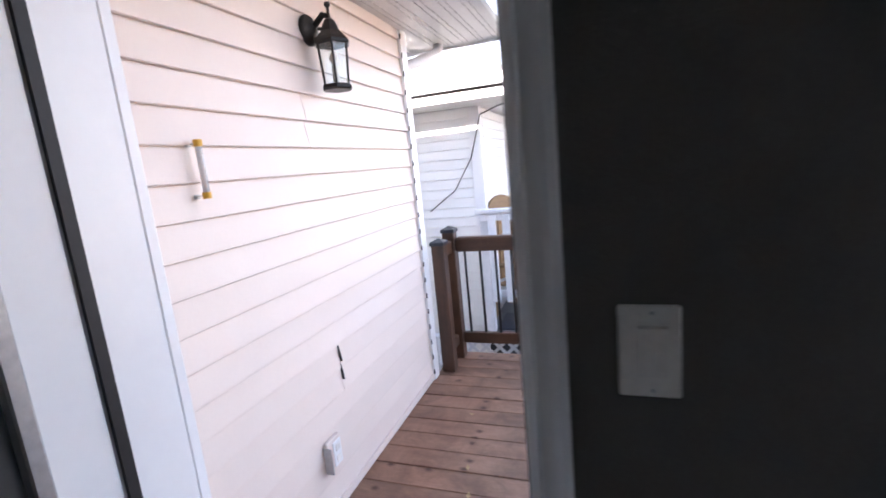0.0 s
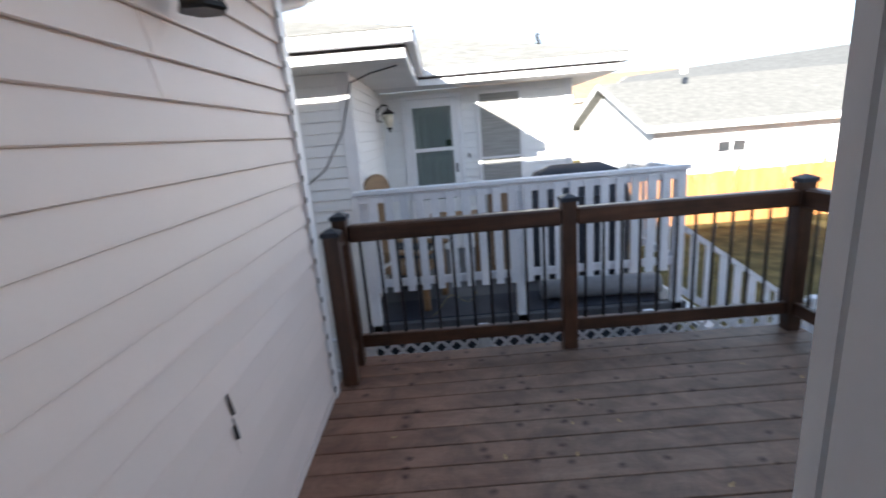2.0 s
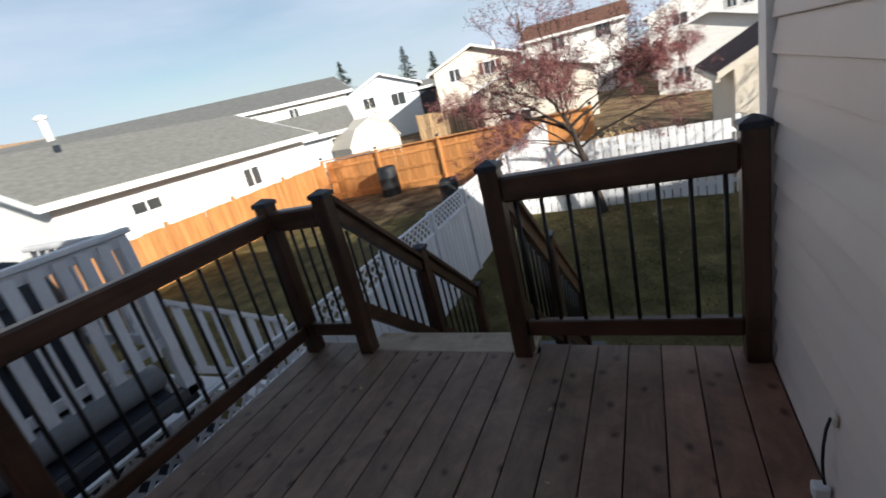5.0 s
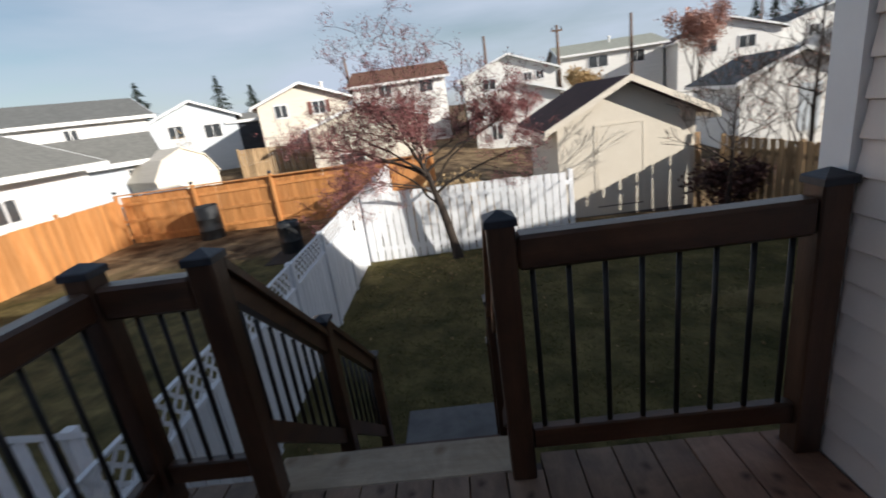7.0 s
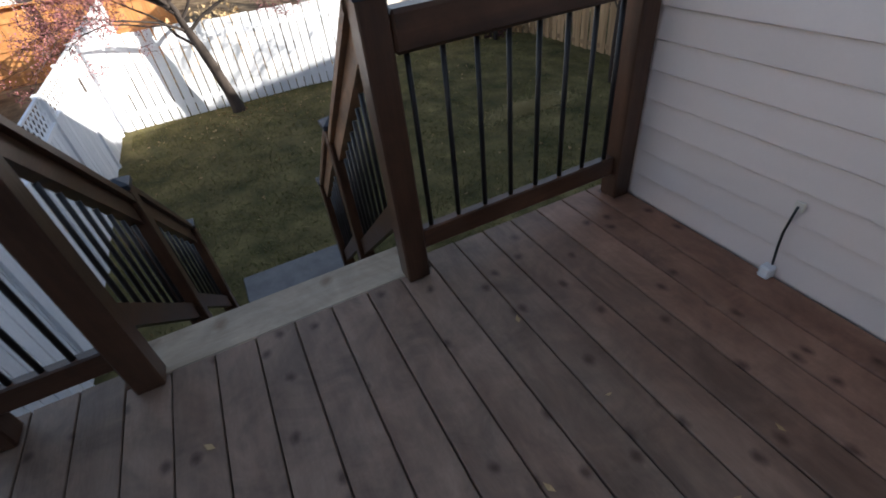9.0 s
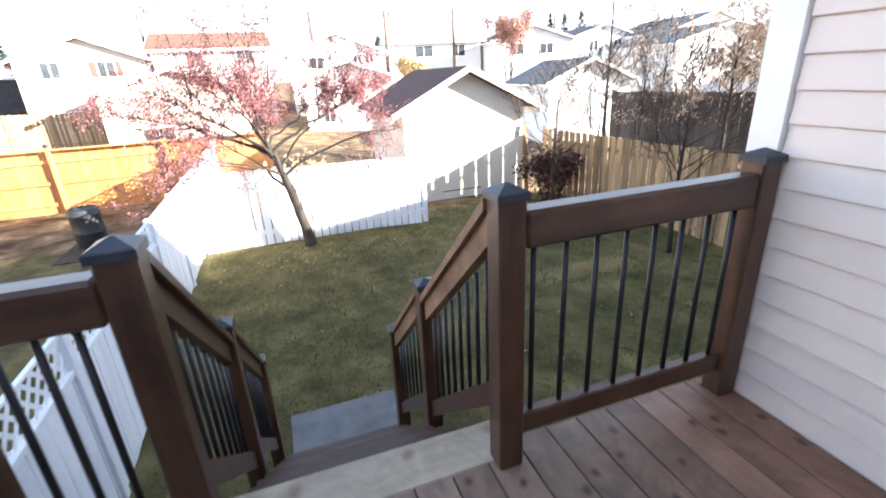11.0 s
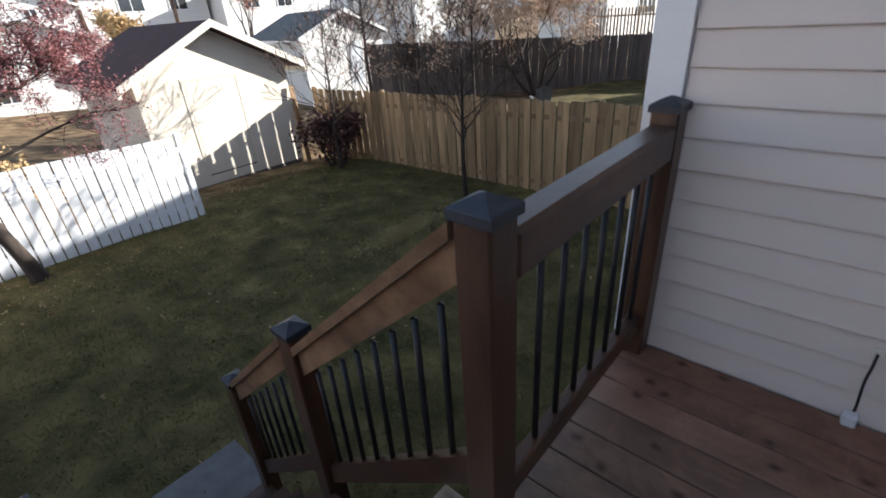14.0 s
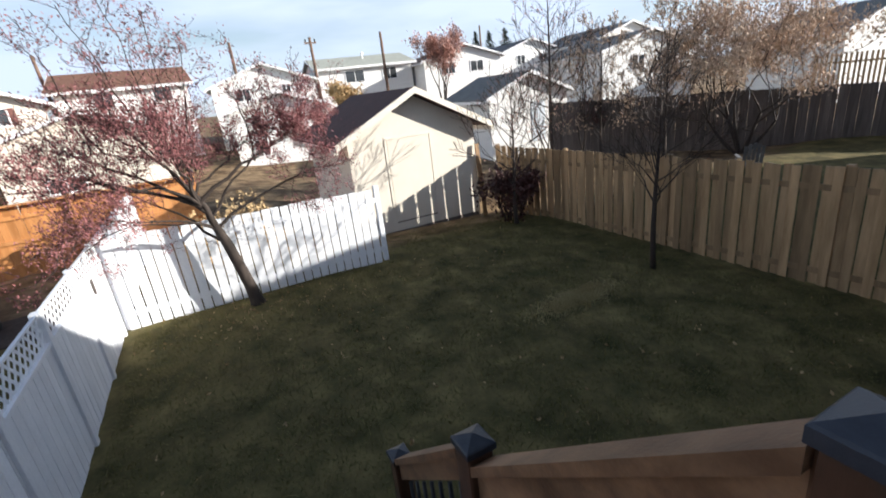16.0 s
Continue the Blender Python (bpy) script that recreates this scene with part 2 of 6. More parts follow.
SHINGLE = material("grey_asphalt_shingle", (0.18, 0.178, 0.165), (0.265, 0.26, 0.24), (5, 5, 5), 0.9, 0.5, fine=120, vary=0.3)
SHINGLE_D = material("charcoal_shingle", (0.10, 0.105, 0.11), (0.16, 0.165, 0.17), (3, 3, 3), 0.9, 0.5, fine=60, vary=0.2)
SHINGLE_M = material("mid_grey_shingle", (0.125, 0.127, 0.122), (0.185, 0.187, 0.18), (3, 3, 3), 0.9, 0.5, fine=60, vary=0.2)
SHINGLE_B = material("brown_shingle", (0.12, 0.055, 0.035), (0.20, 0.10, 0.065), (3, 3, 3), 0.9, 0.5, fine=60, vary=0.2)
SHINGLE_T = material("tan_shingle", (0.30, 0.19, 0.115), (0.42, 0.28, 0.18), (3, 3, 3), 0.9, 0.5, fine=60, vary=0.2)
SHINGLE_P = material("dark_maroon_shingle", (0.050, 0.026, 0.024), (0.085, 0.044, 0.040), (3, 3, 3), 0.9, 0.5, fine=60, vary=0.2)
SHINGLE_L = material("pale_green_grey_shingle", (0.26, 0.27, 0.235), (0.34, 0.35, 0.305), (3, 3, 3), 0.9, 0.4, fine=60, vary=0.2)
STUCCO_C = material("cream_house_wall", (0.66, 0.60, 0.51), (0.73, 0.67, 0.58), (0.7, 0.7, 9), 0.8, 0.2, vary=0.05)
STUCCO_B = material("pale_blue_house_wall", (0.52, 0.57, 0.62), (0.58, 0.62, 0.67), (0.7, 0.7, 9), 0.8, 0.2, vary=0.05)
STUCCO_W = material("white_house_wall", (0.76, 0.75, 0.73), (0.83, 0.82, 0.80), (0.7, 0.7, 9), 0.8, 0.2, vary=0.05)
SHEDWALL = material("beige_shed_panel", (0.64, 0.58, 0.49), (0.70, 0.64, 0.55), (1, 1, 1), 0.75, 0.2, fine=60, vary=0.05)
ORANGE = material("orange_stained_cedar", (0.40, 0.165, 0.050), (0.54, 0.255, 0.095), (9, 9, 1.1), 0.6, 0.3, fine=60, vary=0.35)
TAN = material("new_cedar_fence_board", (0.24, 0.155, 0.080), (0.42, 0.285, 0.160), (9, 9, 1.1), 0.7, 0.3, fine=60, vary=0.75)
OLDWOOD = material("weathered_grey_brown_fence", (0.080, 0.066, 0.060), (0.145, 0.122, 0.112), (9, 9, 1.1), 0.85, 0.4, fine=60, vary=0.5)
CONCRETE = add_patches(material("grey_concrete_paver", (0.13, 0.13, 0.135), (0.19, 0.19, 0.19), (4, 4, 4), 0.85, 0.4, fine=150), 3.0, 0.8, 1.1)
BARK = material("grey_brown_bark", (0.022, 0.016, 0.013), (0.060, 0.045, 0.037), (14, 14, 3), 0.9, 0.8, fine=90)
PINEBARK = material("spruce_bark", (0.05, 0.035, 0.025), (0.08, 0.06, 0.045), (8, 8, 2), 0.9, 0.5)
LEAF_R = material("dry_red_berries_and_leaves", (0.150, 0.045, 0.047), (0.33, 0.140, 0.138), (2, 2, 2), 0.7, 0.1)
LEAF_G = material("golden_brown_dry_leaves", (0.30, 0.19, 0.085), (0.46, 0.33, 0.175), (1.2, 1.2, 1.2), 0.7, 0.1)
LEAF_B = material("beige_and_rust_dry_leaves", (0.42, 0.27, 0.18), (0.70, 0.55, 0.41), (1.6, 1.6, 1.6), 0.7, 0.1)
LEAF_P = material("dull_pink_autumn_leaves", (0.37, 0.18, 0.14), (0.52, 0.29, 0.23), (1.2, 1.2, 1.2), 0.7, 0.1)
LEAF_D = material("dark_maroon_leaves", (0.035, 0.012, 0.011), (0.085, 0.030, 0.026), (4, 4, 4), 0.6, 0.1)
NEEDLE = material("spruce_needles", (0.018, 0.032, 0.018), (0.035, 0.055, 0.03), (2, 2, 2), 0.8, 0.2)
DARKGLASS = material("dark_window_glass", (0.03, 0.035, 0.04), (0.06, 0.065, 0.07), (1, 1, 1), 0.12, 0.0, spec=0.8)
CURTAIN = material("pale_green_grey_curtain", (0.28, 0.32, 0.30), (0.38, 0.42, 0.40), (18, 2, 0.6), 0.85, 0.2)
BLIND = material("grey_window_screen", (0.25, 0.245, 0.23), (0.33, 0.325, 0.31), (2, 2, 30), 0.75, 0.15)
COVER = material("black_vinyl_cover", (0.016, 0.020, 0.030), (0.036, 0.042, 0.056), (5, 5, 5), 0.42, 0.6, fine=18)
GREYVINYL = material("grey_vinyl_decking", (0.070, 0.070, 0.077), (0.115, 0.115, 0.122), (3, 3, 3), 0.42, 0.1)
GREYROLL = material("grey_rolled_tarpaulin", (0.24, 0.25, 0.27), (0.36, 0.37, 0.39), (3, 8, 8), 0.55, 0.4, fine=30)
BARREL = material("black_plastic_barrel", (0.018, 0.02, 0.022), (0.04, 0.042, 0.045), (5, 5, 5), 0.5, 0.2)
HONEY = material("honey_coloured_wood", (0.20, 0.115, 0.055), (0.30, 0.185, 0.095), (3, 3, 12), 0.55, 0.2, vary=0.3)
CARTON = material("brown_cardboard", (0.22, 0.14, 0.085), (0.29, 0.19, 0.12), (3, 3, 3), 0.85, 0.1)
DARKWOOD = material("dark_red_shutter", (0.13, 0.05, 0.04), (0.18, 0.075, 0.06), (3, 3, 12), 0.7, 0.2)
# straw yellow: colours the hose and the painted sun spot on the lawn
STRAW_YELLOW = material("sun_patch_and_hose_yellow", (0.30, 0.24, 0.11), (0.42, 0.35, 0.18), (2, 2, 2), 0.85, 0.1)
POLE = material("weathered_utility_pole", (0.11, 0.065, 0.045), (0.18, 0.12, 0.09), (6, 6, 1), 0.85, 0.3)
def ground_material():
    """Lawn near the house, dry soil and scrub beyond the cross fence, with an uneven border."""
    m = material("lawn_and_dry_soil", (0.042, 0.041, 0.014), (0.165, 0.132, 0.056), (1.7, 1.7, 1.7), 0.92, 0.5, fine=26, grain=0.45, spec=0.15)
    n, l = m.node_tree.nodes, m.node_tree.links
    p = n["Principled BSDF"]
    src = p.inputs["Base Color"].links[0].from_socket
    co = n.new("ShaderNodeTexCoord")
    sep = n.new("ShaderNodeSeparateXYZ")
    l.new(co.outputs["Object"], sep.inputs[0])
    nz = n.new("ShaderNodeTexNoise")
    nz.inputs["Scale"].default_value, nz.inputs["Detail"].default_value = 0.5, 6
    l.new(co.outputs["Object"], nz.inputs["Vector"])
    sm = n.new("ShaderNodeMath")
    sm.operation = "MULTIPLY_ADD"
    l.new(nz.outputs["Fac"], sm.inputs[0])
    sm.inputs[1].default_value = 5.0
    l.new(sep.outputs["X"], sm.inputs[2])
    mr = n.new("ShaderNodeMapRange")
    mr.inputs["From Min"].default_value, mr.inputs["From Max"].default_value = 14.0, 15.2
    l.new(sm.outputs[0], mr.inputs["Value"])
    nz2 = n.new("ShaderNodeTexNoise")
    nz2.inputs["Scale"].default_value, nz2.inputs["Detail"].default_value = 1.4, 8
    l.new(co.outputs["Object"], nz2.inputs["Vector"])
    rp = n.new("ShaderNodeValToRGB")
    rp.color_ramp.elements[0].position, rp.color_ramp.elements[1].position = 0.35, 0.7
    rp.color_ramp.elements[0].color, rp.color_ramp.elements[1].color = (0.075, 0.045, 0.025, 1), (0.30, 0.21, 0.12, 1)
    l.new(nz2.outputs["Fac"], rp.inputs["Fac"])
    mx = n.new("ShaderNodeMix")
    mx.data_type = "RGBA"
    l.new(mr.outputs["Result"], mx.inputs["Factor"])
    l.new(src, mx.inputs["A"])
    l.new(rp.outputs["Color"], mx.inputs["B"])
    l.new(mx.outputs["Result"], p.inputs["Base Color"])
    return m


def blade_material():
    m = bpy.data.materials.new("grass_blades")
    m.use_nodes = True
    n, l = m.node_tree.nodes, m.node_tree.links
    geo = n.new("ShaderNodeNewGeometry")
    rp = n.new("ShaderNodeValToRGB")
    e = rp.color_ramp.elements
    e[0].position, e[0].color = 0.0, (0.062, 0.070, 0.021, 1)
    e[1].position, e[1].color = 0.75, (0.165, 0.146, 0.056, 1)
    k = e.new(1.0)
    k.color = (0.21, 0.172, 0.088, 1)
    l.new(geo.outputs["Random Per Island"], rp.inputs["Fac"])
    l.new(rp.outputs["Color"], n["Principled BSDF"].inputs["Base Color"])
    n["Principled BSDF"].inputs["Roughness"].default_value = 0.9
    n["Principled BSDF"].inputs["Specular IOR Level"].default_value = 0.1
    return m


GROUND, BLADES = add_patches(ground_material(), 2.4, 0.66, 1.25), blade_material()
CLEAR = glass("clear_lantern_glass")
MILK = material("milky_lantern_glass", (0.62, 0.55, 0.42), (0.70, 0.64, 0.52), (8, 8, 8), 0.3, 0.05)
TUBE = material("clear_white_thermometer_tube", (0.72, 0.70, 0.68), (0.80, 0.78, 0.76), (20, 20, 20), 0.2, 0.0)
CABLE = material("black_cable_jacket", (0.012, 0.012, 0.012), (0.02, 0.02, 0.02), (20, 20, 20), 0.5, 0.0)
STEEL = material("galvanised_steel", (0.45, 0.46, 0.48), (0.56, 0.57, 0.58), (20, 20, 20), 0.35, 0.1, metal=0.8)


# ---- mesh helpers ----
def bm_box(bm, x0, x1, y0, y1, z0, z1, chamfer=0.0):
    """A box, with its long edges cut where a chamfer is given."""
    if chamfer:
        t = bmesh.new()
        bm_box(t, x0, x1, y0, y1, z0, z1)
        bmesh.ops.bevel(t, geom=list(t.edges), offset=chamfer, segments=1, affect="EDGES")
        tmp = bpy.data.meshes.new("tmp")
        t.to_mesh(tmp)
        t.free()
        bm.from_mesh(tmp)
        bpy.data.meshes.remove(tmp)
        return
    v = [bm.verts.new((x, y, z)) for z in (z0, z1) for y in (y0, y1) for x in (x0, x1)]
    for f in ((0, 2, 3, 1), (4, 5, 7, 6), (0, 1, 5, 4), (1, 3, 7, 5), (3, 2, 6, 7), (2, 0, 4, 6)):
        bm.faces.new([v[i] for i in f])


def bm_prism(bm, outline, a, b):
    """The closed outline (points as Vectors) swept from offset a to offset b."""
    n = len(outline)
    lo = [bm.verts.new(Vector(p) + Vector(a)) for p in outline]
    hi = [bm.verts.new(Vector(p) + Vector(b)) for p in outline]
    bm.faces.new(lo[::-1])
    bm.faces.new(hi)
    for i in range(n):
        bm.faces.new((lo[i], lo[(i + 1) % n], hi[(i + 1) % n], hi[i]))


def bm_tube(bm, points, radii, seg=8, cap=True):
    """A round tube along points with a radius at each."""
    rings, side = [], None
    pts = [Vector(p) for p in points]
    for i, p in enumerate(pts):
        d = (pts[min(i + 1, len(pts) - 1)] - pts[max(i - 1, 0)]).normalized()
        if side is None:
            side = d.orthogonal().normalized()
        side = (side - d * side.dot(d)).normalized()
        up = d.cross(side)
        rings.append([bm.verts.new(p + (side * math.cos(2 * math.pi * k / seg) + up * math.sin(2 * math.pi * k / seg)) * radii[i]) for k in range(seg)])
    for a, b in zip(rings, rings[1:]):
        for k in range(seg):
            bm.faces.new((a[k], a[(k + 1) % seg], b[(k + 1) % seg], b[k]))
    if cap:
        bm.faces.new(rings[0][::-1])
        bm.faces.new(rings[-1])


def bm_lathe(bm, profile, centre=(0, 0), seg=20):
    """A turned shape: (radius, z) pairs about an upright axis."""
    rings = []
    for r, z in profile:
        rings.append([bm.verts.new((centre[0] + r * math.cos(2 * math.pi * k / seg), centre[1] + r * math.sin(2 * math.pi * k / seg), z)) for k in range(seg)])
    for a, b in zip(rings, rings[1:]):
        for k in range(seg):
            bm.faces.new((a[k], a[(k + 1) % seg], b[(k + 1) % seg], b[k]))
    bm.faces.new(rings[0][::-1])
    bm.faces.new(rings[-1])


def mesh_of(name, bm, mat, smooth=False):
    bmesh.ops.recalc_face_normals(bm, faces=bm.faces)
    me = bpy.data.meshes.new(name)
    bm.to_mesh(me)
    bm.free()
    me.materials.append(mat)
    if smooth:
        for p in me.polygons:
            p.use_smooth = True
    return me


def part(name, bm, mat, parent, label="", smooth=False):
    ob = new(name, mesh_of(name, bm, mat, smooth))
    ob.parent = parent
    return tagged(ob, label)


def piece(name, me, parent, x=0.0, y=0.0, z=0.0, m=None):
    """One more object on a shared mesh."""
    ob = new(name, me)
    ob.parent = parent
    ob.matrix_basis = m if m is not None else Matrix.Translation((x, y, z))
    return ob


def thing(name, label, category, group="", at=(0, 0, 0), kind=""):
    ob = new(name)
    ob.location = at
    ob.empty_display_size = 0.1
    return tagged(ob, label, category, group, kind)


def solid(name, bm, mat, label="", category="", kind="structure", smooth=False, group=""):
    return tagged(new(name, mesh_of(name, bm, mat, smooth)), label, category, group, kind)


def boxes(*args, chamfer=0.0):
    bm = bmesh.new()
    for a in args:
        bm_box(bm, *a, chamfer=chamfer)
    return bm


# ---- ground: one sheet, the yard falling away from the house ----
def smooth01(x):
    x = max(0.0, min(1.0, x))
    return x * x * (3 - 2 * x)


def ground_z(x, y):
    z = -1.62 + 0.04 * max(-8.0, min(0.0, y))
    z -= 0.30 * smooth01((x - 11.0) / 3.0) * smooth01((2.0 - y) / 4.0)
    r = math.hypot(x, y)
    z += 0.9 * smooth01((r - 24) / 40)
    z += 0.02 * noise.noise(Vector((x * 0.7, y * 0.7, 0)))
    return z


def axis(lo, hi, fine, far):
    out, v = [], lo
    while v < hi:
        out.append(v)
        v += fine
    out.append(hi)
    step, v = fine * 2, hi
    while v < far:
        v += step
        out.append(v)
        step *= 1.5
    step, v = fine * 2, lo
    while v > -far:
        v -= step
        out.insert(0, v)
        step *= 1.5
    return out


xs, ys = axis(-4, 24, 0.7, 1500), axis(-16, 16, 0.7, 1500)
verts = [(x, y, ground_z(x, y)) for y in ys for x in xs]
nx = len(xs)
faces = [(j * nx + i, j * nx + i + 1, (j + 1) * nx + i + 1, (j + 1) * nx + i) for j in range(len(ys) - 1) for i in range(nx - 1)]
me = bpy.data.meshes.new("ground")
me.from_pydata(verts, [], faces)
me.materials.append(GROUND)
for p in me.polygons:
    p.use_smooth = True
tagged(new("ground", me), "short late-autumn lawn, green going brown, falling gently from the house", "ground", kind="structure")

# ---- our house: walls, roof, room behind the door ----
COURSE = 0.112


def siding_mesh(name, length, along="y", course=COURSE, mat=SIDING):
    """One lapped course: proud at its lower edge, tucked in at the top, with a rolled butt."""
    prof = [(0.0, 0.004), (0.014, 0.0), (0.0185, 0.003), (0.0180, 0.012), (0.0155, 0.030), (0.003, course - 0.003), (0.0, course - 0.001)]
    bm = bmesh.new()
    if along == "y":
        bm_prism(bm, [(u, 0, z) for u, z in prof], (0, 0, 0), (0, length, 0))
    else:
        bm_prism(bm, [(0, u, z) for u, z in prof], (0, 0, 0), (length, 0, 0))
    return mesh_of(name, bm, mat)


# wall on the x = 0 side, its face towards +x
wall_w = solid("wall_west", boxes((-0.16, -0.006, -10.9, 2.16, -1.8, 2.5)), SIDING, "cream vinyl-sided house wall beside the deck", "wall")
for z0 in (0.051,):
    me_long = siding_mesh("siding_course", 1.17)
    me_a = siding_mesh("siding_course", 0.965)
    me_full = siding_mesh("siding_course", 2.135)
    for k in range(22):
        z = z0 + COURSE * k - 0.006
        if k in (4, 5, 14, 15):
            piece("siding_course", me_a, wall_w, -0.006, 0.01, z)
            piece("siding_course", me_long, wall_w, -0.004, 0.969, z)
        else:
            piece("siding_course", me_full, wall_w, -0.006, 0.01, z)
part("starter_trim", boxes((-0.006, 0.020, 0.0, 2.15, 0.006, 0.046)), SIDING, wall_w)
# lifted, torn joint in two courses
tear = bmesh.new()
for za in (0.548, 0.638):
    bm_prism(tear, [(0.0065, 0.9725, za + 0.0), (0.0205, 0.9735, za + 0.003), (0.017, 0.9705, za + 0.05), (0.014, 0.9665, za + 0.082), (0.006, 0.9665, za + 0.082)], (0, 0, 0), (0.0008, 0.0012, 0))
part("lifted_joint", tear, CABLE, wall_w, "dark gap at a lifted siding joint")
bm = boxes((-0.16, 0.026, 2.14, 2.16, -1.6, 2.345), (0.006, 0.026, 2.075, 2.14, 0.0, 2.345))
corner = solid("trim", bm, WHITE, "white corner trim of the siding", "trim")
notch = bmesh.new()
for k in range(22):
    z = 0.045 + COURSE * k
    bm_prism(notch, [(0.0265, 2.070, z), (0.0265, 2.0805, z + 0.004), (0.0265, 2.0805, z + 0.026), (0.0265, 2.075, z + 0.034)], (-0.006, 0, 0), (0.0012, 0, 0))
part("channel_gap", notch, CABLE, corner, "dark gaps where the courses meet the trim")

# wall with the door, its face towards +y
DL, DR, DTOP = 0.195, 1.065, 2.07
bm = boxes((-0.0, DL - 0.03, -0.14, -0.006, -1.8, 2.5), (DR + 0.03, 3.06, -0.14, -0.006, -1.8, 2.5),
           (DL - 0.03, DR + 0.03, -0.14, -0.006, DTOP + 0.03, 2.5), (DL - 0.03, DR + 0.03, -0.14, -0.006, -1.8, -0.02))
wall_n = solid("wall_north", bm, SIDING, "cream vinyl-sided house wall with the back door", "wall")
me_r = siding_mesh("siding_course", 2.975 - DR - 0.075, "x")
me_t = siding_mesh("siding_course", 2.975, "x")
for k in range(-14, 22):
    z = 0.110 + 0.112 * k
    if z + COURSE > 2.5:
        break
    if z < DTOP - 0.05:
        if k >= -1:
            piece("siding_course", me_r, wall_n, DR + 0.075, -0.006, z, Matrix.Translation((DR + 0.075, -0.006, z)) @ Matrix.Diagonal((1, 1, 1.0, 1)))
    else:
        piece("siding_course", me_t, wall_n, 0, 0, 0, Matrix.Translation((0.0, -0.006, z + 0.05)) @ Matrix.Diagonal((1, 1, 1.0, 1)))
solid("trim", boxes((2.982, 3.10, -0.004, 0.028, -1.6, 2.345), (3.074, 3.10, -0.12, -0.004, -1.6, 2.345)), WHITE, "white corner board at the end of the house wall", "trim")
solid("wall_east", boxes((2.92, 3.06, -10.9, -2.9, -1.8, 2.5), (2.92, 3.06, -1.0, -0.145, -1.8, 2.5), (2.92, 3.06, -2.9, -1.0, -1.8, 0.8), (2.92, 3.06, -2.9, -1.0, 2.05, 2.5)), SIDING, "cream house wall towards the yard", "wall")
solid("wall_south", boxes((-9.0, 2.92, -11.04, -10.9, -1.8, 2.5), (-9.14, -9.0, -10.9, 2.16, -1.8, 2.5), (-9.0, -0.16, 2.0, 2.158, -1.8, 2.5)), SIDING, "cream outer walls of the house", "wall")

# roof: two low hips that meet over the wing
def hip_roof(x0, x1, y0, y1, eave, pitch):
    bm = bmesh.new()
    half = min(x1 - x0, y1 - y0) / 2
    top = eave + pitch * half
    lo = [bm.verts.new(p) for p in ((x0, y0, eave), (x1, y0, eave), (x1, y1, eave), (x0, y1, eave))]
    if x1 - x0 < y1 - y0:
        ra, rb = bm.verts.new((x0 + half, y0 + half, top)), bm.verts.new((x0 + half, y1 - half, top))
        sides = ((lo[0], lo[1], ra), (lo[1], lo[2], rb, ra), (lo[2], lo[3], rb), (lo[3], lo[0], ra, rb))
    else:
        ra, rb = bm.verts.new((x0 + half, y0 + half, top)), bm.verts.new((x1 - half, y0 + half, top))
        sides = ((lo[0], lo[1], rb, ra), (lo[1], lo[2], rb), (lo[2], lo[3], ra, rb), (lo[3], lo[0], ra))
    for f in sides:
        bm.faces.new(f)
    bm.faces.new(lo[::-1])
    return bm


for x1, y1 in ((0.60, 2.73), (3.90, 0.60)):
    solid("roof", hip_roof(-9.6, x1, -11.4, y1, 2.456, 0.30), SHINGLE_D, "dark shingled hip roof of the house", "roof")
bm = boxes((-0.16, 0.60, 2.16, 2.73, 2.35, 2.372), (0.006, 0.60, -0.0, 2.16, 2.35, 2.372))
soffit = solid("soffit", bm, SOFFIT, "perforated white aluminium soffit under the eave", "soffit")
holes = bmesh.new()
for i in range(5):
    for j in range(26):
        for k in range(8):
            x = 0.05 + i * 0.11 + (k % 2) * 0.035
            y = 0.35 + j * 0.09 + (k // 2) * 0.018
            bm_box(holes, x, x + 0.006, y, y + 0.005, 2.3485, 2.3505)
part("vent_slots", holes, OLDWOOD, soffit)
solid("fascia", boxes((0.60, 0.625, -0.0, 2.73, 2.335, 2.455), (-9.6, 0.625, 2.73, 2.75, 2.335, 2.455)), WHITE, "white fascia board at the eave", "fascia")
solid("soffit", boxes((0.63, 3.88, 0.0, 0.60, 2.35, 2.372)), SOFFIT, "white soffit over the back door wall", "soffit")
# downspout at the corner
spout = thing("downspout", "white painted metal downspout at the house corner", "downspout")
bm = bmesh.new()
bm_tube(bm, [(0.10, 2.60, 2.345), (0.09, 2.58, 2.29), (0.03, 2.42, 2.22), (-0.03, 2.28, 2.17), (-0.06, 2.22, 2.11), (-0.07, 2.21, 2.02), (-0.07, 2.21, -1.5)], [0.036] * 7, 10)
part("pipe", bm, WHITE, spout, smooth=True)
part("strap", boxes((-0.115, -0.025, 2.166, 2.250, 1.2, 1.225)), WHITE, spout)

# room behind the door
solid("floor_inside", boxes((-0.0, 2.9, -4.0, -0.145, -0.10, -0.012)), HONEY, "dark floor inside the back door", "floor")
solid("wall_inside", boxes((DR + 0.03, 2.9, -0.156, -0.142, -0.01, 2.38), (0.0, DL - 0.03, -0.156, -0.142, -0.01, 2.38), (DL - 0.03, DR + 0.03, -0.156, -0.142, DTOP + 0.03, 2.38),
                           (2.9, 2.918, -4.0, -2.9, -0.01, 2.38), (2.9, 2.918, -1.0, -0.142, -0.01, 2.38), (2.9, 2.918, -2.9, -1.0, -0.01, 0.8), (2.9, 2.918, -2.9, -1.0, 2.05, 2.38), (-0.005, 0.012, -4.0, -0.158, -0.01, 2.38), (0.0, 2.9, -4.018, -4.0, -0.01, 2.38)), INSIDE, "dark taupe painted wall inside", "wall")
